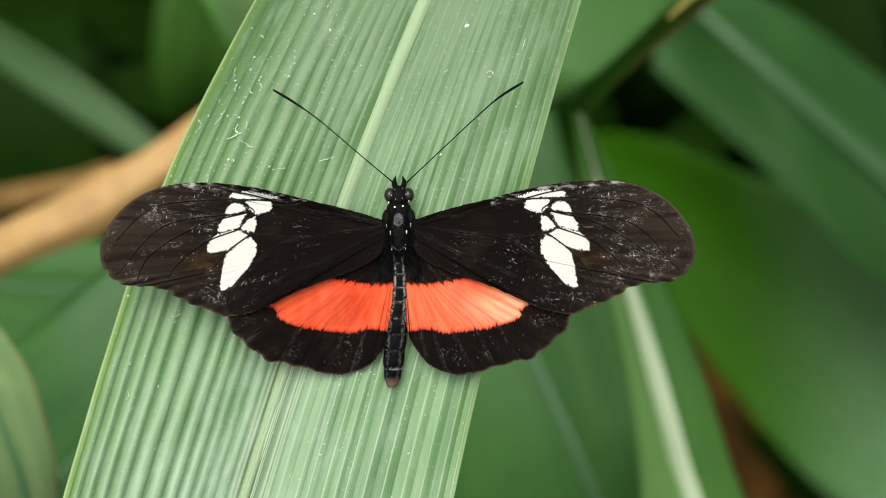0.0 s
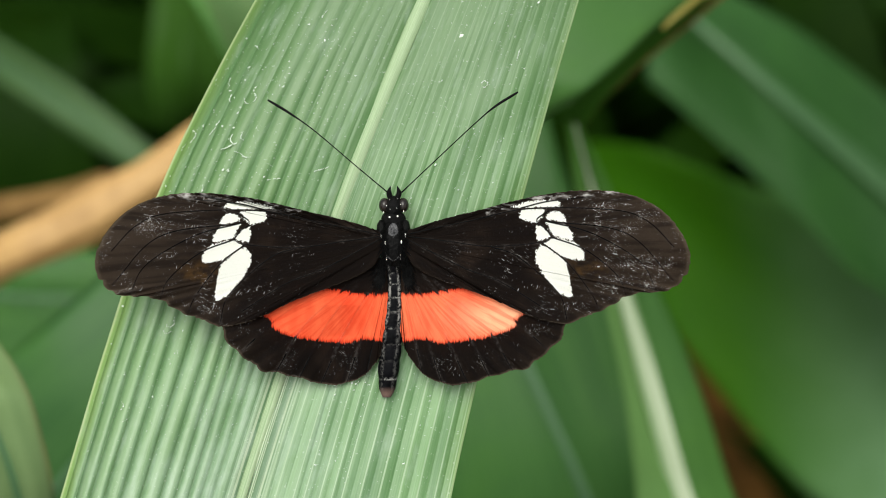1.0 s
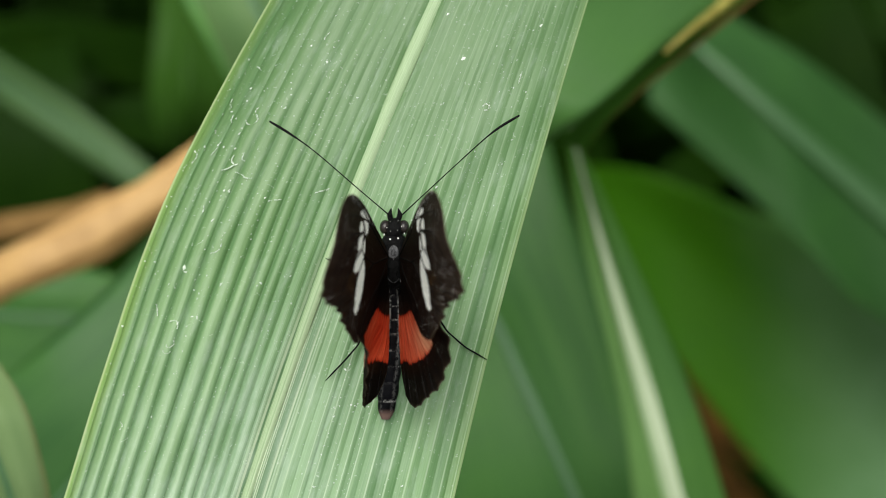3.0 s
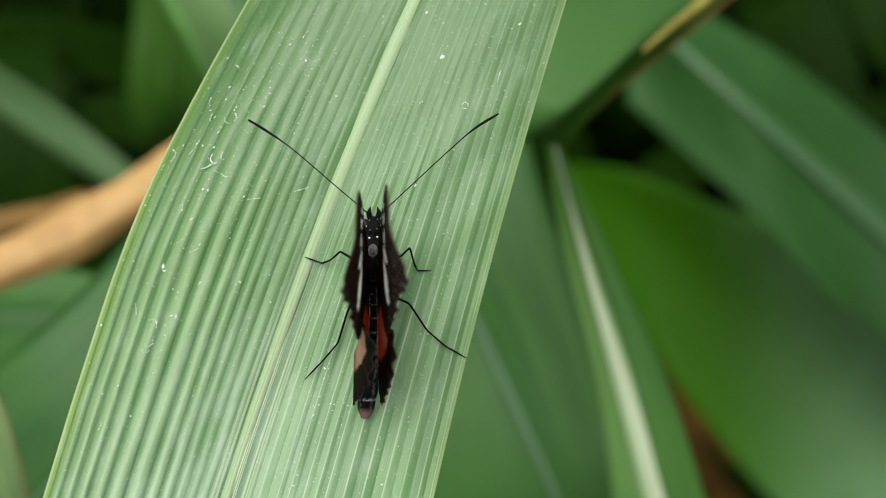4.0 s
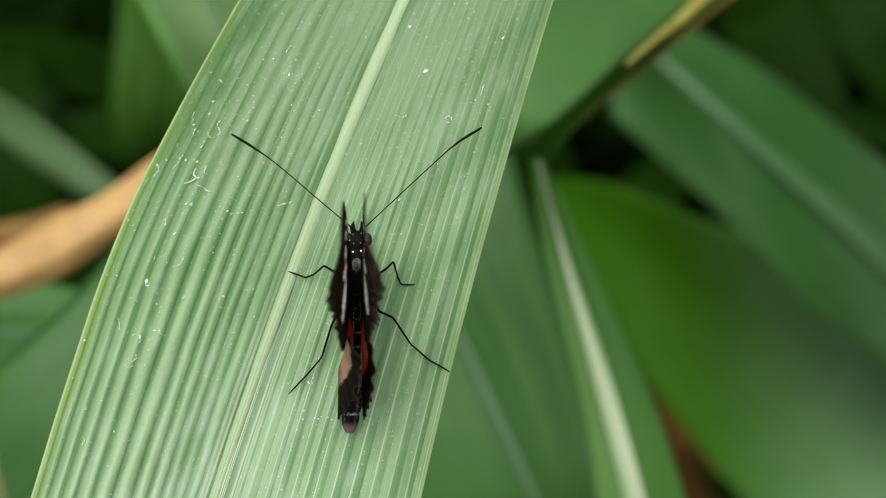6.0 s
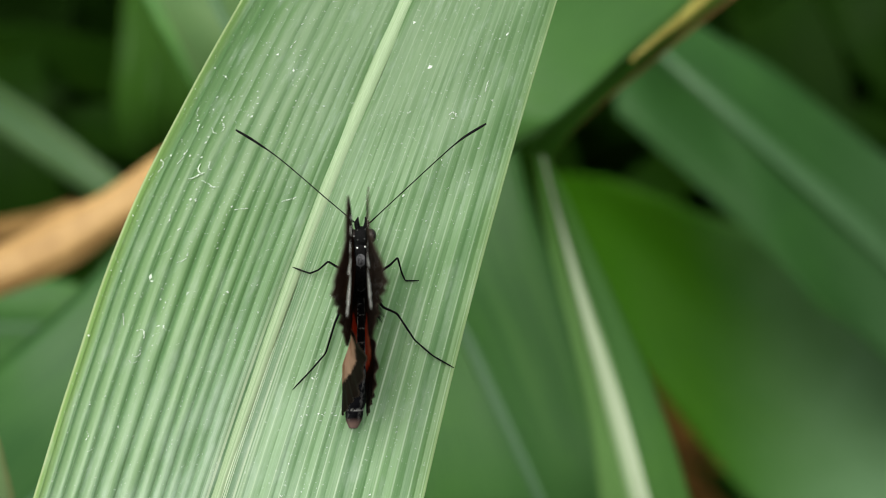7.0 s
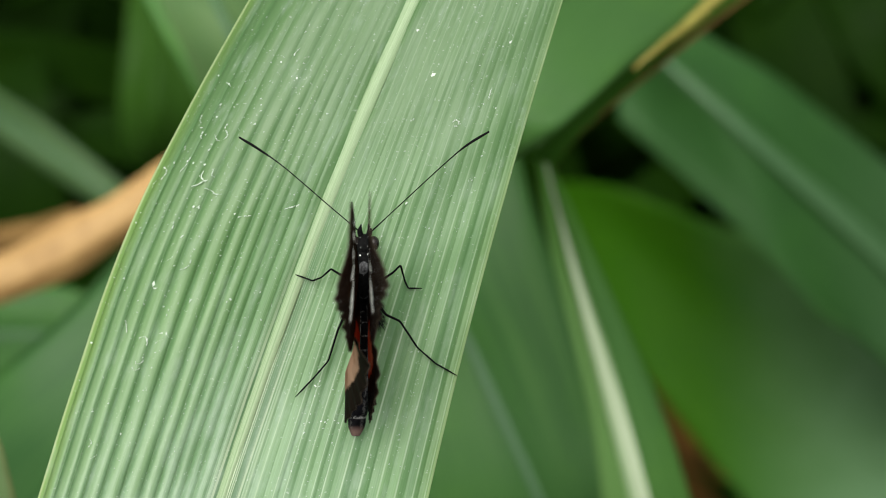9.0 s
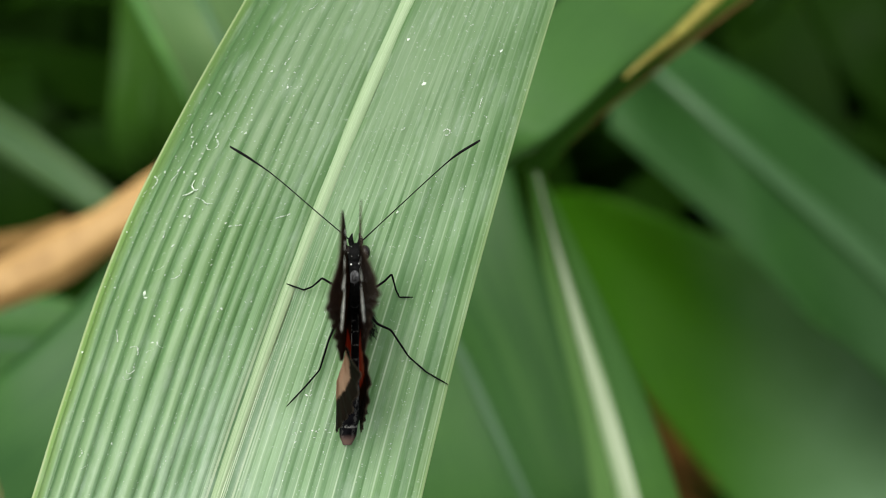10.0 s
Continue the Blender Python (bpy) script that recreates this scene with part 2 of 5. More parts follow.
def wing_lower(name, dark, light, grown, lit):
    n = Nodes(name)
    pos = n.coords("Object")
    rays = n.noise(n.coords("UV", (70.0, 1.4, 1)), 1.0, 3.0)
    col = n.mix(n.ramp(rays, 0.35, 0.65), dark, light)
    r = n.math("ADD", n.math("ADD", n.attr("red"), grown), n.math("MULTIPLY", n.math("SUBTRACT", n.noise(pos, 2200.0, 3.0), 0.5), 1.2))
    col = n.mix(n.ramp(r, -0.3, 0.3), col, n.mix(n.ramp(n.noise(pos, 260.0, 3.0), 0.35, 0.65), (0.36, 0.20, 0.115), (0.60, 0.38, 0.25)))
    w = n.attr("white")
    col = n.mix(n.ramp(w, -0.05, 0.05), col, (0.82, 0.79, 0.66))
    mat = n.surface(col, 0.65, n.bump(rays, 0.3, 0.00012), 0.04, n.ramp(w, -0.05, 0.05, 0.5, 0.9), n.mix(n.ramp(w, -0.05, 0.05), n.mix(0.5, col, lit), (0.97, 0.94, 0.80)))
    # the white fields are thin
    thin = n.t.nodes.new("ShaderNodeMixShader")
    n.put(thin.inputs[0], n.ramp(w, -0.05, 0.05, 0.0, 0.92))
    n.t.links.new(n.out.inputs[0].links[0].from_socket, thin.inputs[1])
    n.t.links.new(n.node("ShaderNodeBsdfTransparent").outputs[0], thin.inputs[2])
    n.t.links.new(thin.outputs[0], n.out.inputs[0])
    return mat


def abdomen_material():
    """Black, with pale dusted rings at the joints and a broken pale line along each flank."""
    n = Nodes("abdomen")
    ring, flank = n.attr("ring"), n.attr("flank")
    dust = n.noise(n.coords("Object"), 2600.0, 3.0, 0.7)
    col = n.mix(n.ramp(n.noise(n.coords("Object"), 500.0), 0.3, 0.7), (0.0015, 0.0015, 0.002), (0.004, 0.004, 0.005))
    f = n.math("MULTIPLY", n.math("MAXIMUM", n.math("MULTIPLY", ring, n.ramp(n.noise(n.coords("Object"), 420.0, 2.0), 0.4, 0.62, 0.05, 0.55)), flank), n.ramp(dust, 0.42, 0.55))
    col = n.mix(n.math("MULTIPLY", f, 0.95), col, (0.52, 0.51, 0.48))
    col = n.mix(n.ramp(n.attr("tip"), 0.0, 1.0, 0.0, 0.8), col, (0.16, 0.10, 0.085))
    return n.surface(col, 0.45, n.bump(dust, 0.5, 0.00015), 0.03)


MAT_MAIN = main_blade_material()
MAT_RIB = rib_material("pale_midrib", (0.20, 0.31, 0.145), (0.35, 0.46, 0.275))
MAT_RIB_FAR = rib_material("whitish_midrib", (0.30, 0.39, 0.22), (0.48, 0.55, 0.38), (0.115, 0.235, 0.065))
MAT_RIB_DULL = rib_material("dull_midrib", (0.05, 0.13, 0.05), (0.085, 0.18, 0.08))
MAT_RIB_DEEP = rib_material("deep_green_midrib", (0.042, 0.116, 0.038), (0.070, 0.155, 0.060))
MAT_MID = blade_material("mid_green_leaf", (0.027, 0.105, 0.020), (0.076, 0.192, 0.044), (0.070, 0.20, 0.026), streak=0.7, ribs=90.0)
MAT_FRESH = blade_material("fresh_green_leaf", (0.028, 0.098, 0.024), (0.062, 0.158, 0.042), (0.065, 0.18, 0.03), streak=0.8, ribs=40.0)
# One half is tinted lighter, as though it tilted into the light.
MAT_LIT_HALF = blade_material("lit_half_green_leaf", (0.044, 0.125, 0.030), (0.078, 0.185, 0.046), (0.08, 0.20, 0.03), half=(0.150, 0.285, 0.085), half_at=(0.30, 0.60, 0.62), spec=0.05, base=(0.080, 0.220, 0.030), base_at=(0.75, 1.1, 0.9))
# Greyer towards the base: sky sheen painted into the green.
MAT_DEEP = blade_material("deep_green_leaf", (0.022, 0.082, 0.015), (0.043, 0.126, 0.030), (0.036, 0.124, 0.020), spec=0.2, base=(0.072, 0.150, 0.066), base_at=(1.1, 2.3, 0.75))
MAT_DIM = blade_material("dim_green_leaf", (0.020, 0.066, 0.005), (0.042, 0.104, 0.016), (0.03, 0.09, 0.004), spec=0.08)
# The pale base end imitates sky reflected on the leaf, as colour only.
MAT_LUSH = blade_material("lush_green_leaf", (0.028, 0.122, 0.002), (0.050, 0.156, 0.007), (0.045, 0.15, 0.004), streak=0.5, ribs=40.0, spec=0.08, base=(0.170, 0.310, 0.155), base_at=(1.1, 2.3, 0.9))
MAT_BRIGHT = blade_material("bright_green_leaf", (0.068, 0.182, 0.042), (0.104, 0.245, 0.064), (0.11, 0.28, 0.045), streak=0.3)
MAT_PALE = blade_material("pale_grey_green_leaf", (0.13, 0.22, 0.085), (0.22, 0.32, 0.135), (0.24, 0.36, 0.12))
MAT_SOFT = blade_material("soft_green_leaf", (0.044, 0.098, 0.030), (0.072, 0.140, 0.048), (0.07, 0.13, 0.035))
MAT_HAZY = blade_material("hazy_green_leaf", (0.080, 0.165, 0.052), (0.125, 0.215, 0.080), (0.12, 0.22, 0.06))
# Darkened straw: shade put into the second dry leaf; also colours a brown edge.
MAT_DRY_DARK = mottled("dark_brown_straw", (0.12, 0.065, 0.018), (0.25, 0.145, 0.045), 110.0, 0.7, through_light=0.1, spec=0.2)
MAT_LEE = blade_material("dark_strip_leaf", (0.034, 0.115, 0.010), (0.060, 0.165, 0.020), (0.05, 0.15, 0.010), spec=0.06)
# Near-black green: deep shade is put into the leaf colour itself.
MAT_SHADE = blade_material("shaded_understorey_leaf", (0.005, 0.019, 0.001), (0.012, 0.036, 0.003), (0.012, 0.033, 0.001), spec=0.03)
MAT_DRY = mottled("dry_straw", (0.30, 0.165, 0.052), (0.52, 0.32, 0.12), 110.0, 0.6, through_light=0.1, stretch=(1, 1, 1))
MAT_EDGE = mottled("yellowed_margin", (0.26, 0.22, 0.035), (0.42, 0.38, 0.08), 260.0, 0.55, through_light=0.2)
MAT_RIM = mottled("dull_brown_margin", (0.15, 0.13, 0.045), (0.27, 0.22, 0.09), 200.0, 0.6)
MAT_BROWN = mottled("brown_litter_leaf", (0.010, 0.010, 0.002), (0.20, 0.095, 0.022), 70.0, 0.8, spec=0.1)
MAT_STEM = mottled("dark_dry_stem", (0.012, 0.009, 0.002), (0.042, 0.024, 0.005), 200.0, 0.8, spec=0.1)
MAT_SOIL = mottled("leafy_soil", (0.010, 0.007, 0.004), (0.035, 0.022, 0.010), 30.0, 0.9, 0.8, 0.01)
MAT_STALK = mottled("green_stalk", (0.03, 0.07, 0.015), (0.07, 0.13, 0.03), 60.0, 0.5)
MAT_SPECK = mottled("dried_white_speck", (0.32, 0.42, 0.30), (0.66, 0.72, 0.62), 900.0, 0.7, 0.2, 0.0001)
MAT_WING = wing_upper("upper_wing")
MAT_UNDER = wing_lower("under_forewing", (0.042, 0.025, 0.016), (0.085, 0.050, 0.032), 0.0, (0.30, 0.16, 0.09))
MAT_UNDER_HIND = wing_lower("under_hindwing", (0.010, 0.007, 0.005), (0.020, 0.013, 0.010), 1.5, (0.05, 0.03, 0.02))
MAT_VEIN = mottled("wing_vein", (0.002, 0.0025, 0.0025), (0.010, 0.008, 0.007), 900.0, 0.75, 0.1, 0.00005, spec=0.05)
MAT_BODY = mottled("black_body", (0.0015, 0.0015, 0.0015), (0.005, 0.005, 0.005), 2600.0, 0.45, 0.9, 0.0003, spec=0.07)
MAT_EYE = mottled("brown_black_eye", (0.006, 0.005, 0.005), (0.022, 0.017, 0.014), 1500.0, 0.25, 0.3, 0.00005, spec=0.4)
MAT_DOT = mottled("white_scales", (0.55, 0.56, 0.52), (0.80, 0.80, 0.76), 2500.0, 0.6, 0.3, 0.0001)
MAT_GREYFUR = mottled("grey_scales", (0.003, 0.003, 0.004), (0.15, 0.15, 0.155), 4200.0, 0.4, 0.8, 0.0003, spec=0.1)
MAT_ABDOMEN = abdomen_material()
MAT_LEG = mottled("black_leg", (0.0015, 0.0015, 0.0015), (0.006, 0.006, 0.006), 1200.0, 0.5, 0.3, 0.0001, spec=0.05)


# ---- mesh tools ----
def spline(points, count):
    """Catmull-Rom curve through the points, evenly spread over their parameter."""
    p = np.array(points, float)
    p = np.vstack([2 * p[0] - p[1], p, 2 * p[-1] - p[-2]])
    x = np.linspace(0, len(p) - 3 - 1e-9, count)
    i = x.astype(int)
    f = (x - i)[:, None]
    a, b, c, d = p[i], p[i + 1], p[i + 2], p[i + 3]
    return 0.5 * (2 * b + (c - a) * f + (2 * a - 5 * b + 4 * c - d) * f ** 2 + (3 * b - a - 3 * c + d) * f ** 3)


def evenly(points, count):
    """The same curve, evenly spread over its length."""
    p = spline(points, 400)
    run = np.concatenate([[0], np.cumsum(np.linalg.norm(np.diff(p, axis=0), axis=1))])
    x = np.linspace(0, run[-1], count)
    return np.stack([np.interp(x, run, p[:, k]) for k in range(p.shape[1])], 1)


def jointed(points, count):
    """Straight pieces with slightly eased corners, evenly spread over the length."""
    p = np.array(points, float)
    run = np.concatenate([[0], np.cumsum(np.linalg.norm(np.diff(p, axis=0), axis=1))])
    x = np.linspace(0, run[-1], count)
    p = np.stack([np.interp(x, run, p[:, k]) for k in range(3)], 1)
    p[1:-1] = 0.25 * p[:-2] + 0.5 * p[1:-1] + 0.25 * p[2:]
    return p


def grid_faces(rows, cols, close=False):
    """Quads of a rows x cols grid of vertices."""
    i, j = np.meshgrid(np.arange(rows - 1), np.arange(cols if close else cols - 1), indexing="ij")
    k = (j + 1) % cols
    return np.stack([i * cols + j, i * cols + k, (i + 1) * cols + k, (i + 1) * cols + j], -1).reshape(-1, 4)


def mesh_part(name, verts, faces, material, parent=None, label="", uv=None, attrs=None, smooth=True):
    """One mesh object from arrays in millimetres (verts in the parent's space)."""
    me = bpy.data.meshes.new(name)
    me.from_pydata((np.asarray(verts, float) * 0.001).tolist(), [], [list(map(int, f)) for f in faces])
    for m in material if isinstance(material, (list, tuple)) else [material]:
        me.materials.append(m)
    if uv is not None:
        layer = me.uv_layers.new(name="UVMap")
        index = np.empty(len(me.loops), np.int32)
        me.loops.foreach_get("vertex_index", index)
        layer.data.foreach_set("uv", np.asarray(uv, np.float32)[index].ravel())
    for key, values in (attrs or {}).items():
        me.attributes.new(key, "FLOAT", "POINT").data.foreach_set("value", np.asarray(values, np.float32))
    if smooth:
        me.polygons.foreach_set("use_smooth", [True] * len(me.polygons))
    me.update()
    ob = new(name, me)
    if parent is not None:
        ob.parent = parent
    if label:
        tagged(ob, label)
    return ob


def tube(path, radii, sides=10, flat=1.0):
    """Vertices and faces of a closed, tapered tube along a path of points."""
    p = np.asarray(path, float)
    r = np.interp(np.linspace(0, 1, len(p)), np.linspace(0, 1, len(radii)), radii)
    t = np.gradient(p, axis=0)
    t /= np.linalg.norm(t, axis=1)[:, None] + 1e-12
    ref = np.array([0.0, 0.0, 1.0]) if abs(t[:, 2]).mean() < 0.85 else np.array([1.0, 0.0, 0.0])
    a = np.cross(t, ref)
    a /= np.linalg.norm(a, axis=1)[:, None]
    b = np.cross(a, t)
    ang = np.linspace(0, 2 * np.pi, sides, endpoint=False)
    ring = np.cos(ang)[None, :, None] * a[:, None] + flat * np.sin(ang)[None, :, None] * b[:, None]
    v = (p[:, None] + r[:, None, None] * ring).reshape(-1, 3)
    f = grid_faces(len(p), sides, True).tolist()
    n = len(v)
    v = np.vstack([v, p[0], p[-1]])
    f += [[n, (k + 1) % sides, k] for k in range(sides)]
    last = (len(p) - 1) * sides
    f += [[n + 1, last + k, last + (k + 1) % sides] for k in range(sides)]
    return v, f


def ball(centre, size, rings=14, sides=20):
    """Vertices and faces of an ellipsoid; size holds its three half axes."""
    th = np.linspace(0.02, np.pi - 0.02, rings)
    ph = np.linspace(0, 2 * np.pi, sides, endpoint=False)
    v = np.stack([np.outer(np.sin(th), np.cos(ph)), np.outer(np.cos(th), np.ones(sides)), np.outer(np.sin(th), np.sin(ph))], -1).reshape(-1, 3)
    f = grid_faces(rings, sides, True).tolist()
    f += [list(range(sides))[::-1], list(range((rings - 1) * sides, rings * sides))]
    return v * np.array(size) + np.array(centre), f


def thing(name, label, category, group="", kind="", m=None):
    ob = new(name)
    ob.empty_display_size = 0.01
    ob.matrix_world = m if m is not None else pose(0, 0, 0)
    return tagged(ob, label, category, group, kind)


PLANT = pose(0, 0, 1.0, 40, 0, 0)
RNG = np.random.default_rng(7)


def to_world(v):
    """Plane millimetres to world millimetres."""
    c, s = math.cos(radians(40)), math.sin(radians(40))
    v = np.asarray(v, float)
    return np.stack([v[..., 0], v[..., 1] * c - v[..., 2] * s, v[..., 1] * s + v[..., 2] * c + 1000.0], -1)


# ---- ground ----
def build_ground():
    n = 90
    x = np.sign(np.linspace(-1, 1, n)) * np.abs(np.linspace(-1, 1, n)) ** 3 * 60000.0
    gx, gy = np.meshgrid(x, x, indexing="ij")
    gz = np.array([[12.0 * noise.noise((a * 0.006, b * 0.006, 0.3)) for b in x] for a in x])
    v = np.stack([gx, gy, gz], -1).reshape(-1, 3)
    ob = mesh_part("ground", v, grid_faces(n, n), MAT_SOIL)
    tagged(ob, "dark brown forest soil under the plants", "ground", kind="structure")


# ---- leaves ----
def leaf_things(name, label, left, mid, right, blade, rib=None, rib_width=1.0, fold=0.0, rib_label="", count=70, across=17, rib_shape=(1.15, 1.15, 1.1, 0.95, 0.55), rim=None):
    """A grass leaf from its two edges and its midrib (plane millimetres, base first); it stands on a stalk from the soil."""
    ob = thing(name, label, "leaf", "leaves behind the broad leaf", m=pose(0, 0, 0))
    L, M, R = (spline(x, count) for x in (left, mid, right))
    q = np.linspace(-1, 1, across)
    run = np.concatenate([[0], np.cumsum(np.linalg.norm(np.diff(M, axis=0), axis=1))])
    v = np.empty((count, across, 3))
    for j, s in enumerate(q):
        edge = R if s > 0 else L
        v[:, j] = M + (edge - M) * abs(s)
        v[:, j, 2] += fold * (abs(s) - abs(s) ** 2) * 5
        v[:, j, 2] += 0.8 * np.sin(run * 0.05 + 3 * s)
    w = to_world(v)
    uv = np.stack([np.broadcast_to(q * 0.5 + 0.5, (count, across)), np.broadcast_to((run * 0.01)[:, None], (count, across))], -1)
    part = mesh_part("blade", w.reshape(-1, 3), grid_faces(count, across), blade, ob, uv=uv.reshape(-1, 2))
    mod = part.modifiers.new("thickness", "SOLIDIFY")
    mod.thickness, mod.offset = 0.0004, 0.0
    if rib is not None:
        side = (R - L) / np.linalg.norm(R - L, axis=1)[:, None]
        up = np.cross(side, np.gradient(M, axis=0))
        up /= np.linalg.norm(up, axis=1)[:, None]
        up *= np.sign(up[:, 2:3])
        taper = np.interp(np.linspace(0, 1, count), np.linspace(0, 1, len(rib_shape)), rib_shape) * rib_width
        k = np.linspace(-1, 1, 9)
        rv = M[:, None] + side[:, None] * (k[None, :, None] * taper[:, None, None]) + up[:, None] * (0.6 * (1 - k ** 2) + 0.7)[None, :, None]
        ruv = np.stack([np.broadcast_to(k * 0.5 + 0.5, (count, 9)), np.broadcast_to((run * 0.01)[:, None], (count, 9))], -1)
        rp = mesh_part("midrib", to_world(rv).reshape(-1, 3), grid_faces(count, 9), rib, ob, rib_label, uv=ruv.reshape(-1, 2))
        m2 = rp.modifiers.new("thickness", "SOLIDIFY")
        m2.thickness, m2.offset = 0.0003, -1.0
    if rim is not None:
        which, mat, thick, words = rim
        tv, tf = tube(L if which == "left" else R, [thick * 0.6, thick, thick * 0.7, thick * 0.1], 8)
        mesh_part("edge", to_world(tv), tf, mat, ob, words)
    # stalk down to the soil
    base, nxt = to_world(M[0]), to_world(M[4])
    out = (base - nxt) / np.linalg.norm(base - nxt)
    x = math.copysign(max(abs(base[0]) + 80, 400.0), base[0])
    path = evenly([base - out * 4, base + out * 40, (x, base[1] + 60, base[2] + 20), (x * 1.05, base[1] + 90, base[2] * 0.5), (x * 1.07, base[1] + 100, -5.0)], 40)
    tv, tf = tube(path, [1.4, 2.0, 2.8, 3.4], 10)
    mesh_part("stalk", tv, tf, MAT_STALK, ob)
    return ob


def build_dry_leaf(name, label, path, radii, material, category="dry leaf", holder=None):
    """A rolled dead leaf or stem: a wavering, flattened tube with lengthwise furrows."""
    ob = holder or thing(name, label, category)
    p = evenly(path, 60)
    v, f = tube(p, radii, 20, 0.75)
    body = v[:-2].reshape(60, 20, 3)
    for i in range(60):
        c = p[i]
        for j in range(20):
            body[i, j] = c + (body[i, j] - c) * (1 + 0.12 * math.sin(j * 2.1 + i * 0.03) + 0.10 * noise.noise((i * 0.13, j * 0.4, radii[0])))
    v = np.vstack([body.reshape(-1, 3), v[-2:]])
    mesh_part(name if holder else "roll", to_world(v), f, material, ob, label if holder else "")
    if holder:
        return ob
    a, b = to_world(p[-1]), to_world(p[-4])
    out = (a - b) / np.linalg.norm(a - b)
    x = math.copysign(max(abs(a[0]) + 60, 420.0), a[0])
    tv, tf = tube(evenly([a - out * 3, a + out * 30, (x, a[1] + 40, a[2] * 0.7), (x * 1.05, a[1] + 60, -5)], 24), [radii[-1] * 0.8, 2.0, 2.5], 10)
    mesh_part("stalk", tv, tf, material, ob)
    return ob


def leaf_surface(v, q):
    """Plane place of the great leaf at v (along) and q (-1 left edge, 0 midrib, 1 right edge)."""
    v, q = np.broadcast_arrays(np.asarray(v, float), np.asarray(q, float))
    mid = -16.6 + 0.374 * v + 0.001 * np.clip(v, -60, 60) ** 2
    ends = np.interp(v, [-150, -120, -80, -40, 40, 110, 170, 200], [0.02, 0.35, 0.8, 1, 1, 0.75, 0.32, 0.12])
    c = np.clip(v, -45, 45)
    hl = (24.1 - 0.022 * c - 0.00085 * c ** 2) * ends * (0.988 + 0.04 * np.exp(-((v - 4) / 20) ** 2))
    hr = (23.2 - 0.105 * c - 0.0003 * c ** 2) * ends
    u = mid + np.where(q < 0, q * hl, q * hr)
    w = np.where(v < 0, 0.0024, -0.0036) * v ** 2 - np.where(v < 0, 0.0058, 0.0020) * np.clip(np.abs(v) - 42, 0, None) ** 2
    w = w - 5.5 * np.clip((-q - 0.52) / 0.48, 0, None) ** 2 - 1.6 * np.clip((q - 0.5) / 0.5, 0, None) ** 2 - 0.5 * np.exp(-(q / 0.06) ** 2)
    # pleats: strong towards the left edge, shallow elsewhere
    strength = np.interp(q, [-1, -0.85, -0.45, -0.1, 0.0, 0.1, 0.5, 1], [0.16, 0.34, 0.30, 0.12, 0.0, 0.05, 0.10, 0.10])
    strength = strength * np.interp(v, [-40, 0, 20, 40], [1.15, 0.80, 0.30, 0.18])
    w = w + strength * (2 * np.abs(np.cos(np.pi * pleat(q))) ** 0.8 - 1)
    return np.stack([u, v, w], -1)


def leaf_height(u, v):
    """Height of the great leaf at a plane place."""
    q = np.linspace(-1, 1, 201)
    p = leaf_surface(np.full(201, float(v)), q)
    return float(np.interp(u, p[:, 0], p[:, 2]))


# where the furrows lie on the half with deep pleats, and the raised veins on the other half
FURROWS = [-1.06, -0.965, -0.905, -0.82, -0.735, -0.64, -0.535, -0.43, -0.35, -0.28, -0.215, -0.15, -0.085, -0.03]
VEINS = [0.0, 0.055, 0.10, 0.161, 0.249, 0.299, 0.373, 0.431, 0.478, 0.564, 0.652, 0.749, 0.835, 0.921, 0.979, 1.06]


def pleat(q):
    """A running count of pleats: half numbers in the furrows, whole numbers on the veins."""
    return np.where(q < 0, np.interp(q, FURROWS, np.arange(len(FURROWS)) - len(FURROWS) + 0.5), np.interp(q, VEINS, np.arange(len(VEINS))))


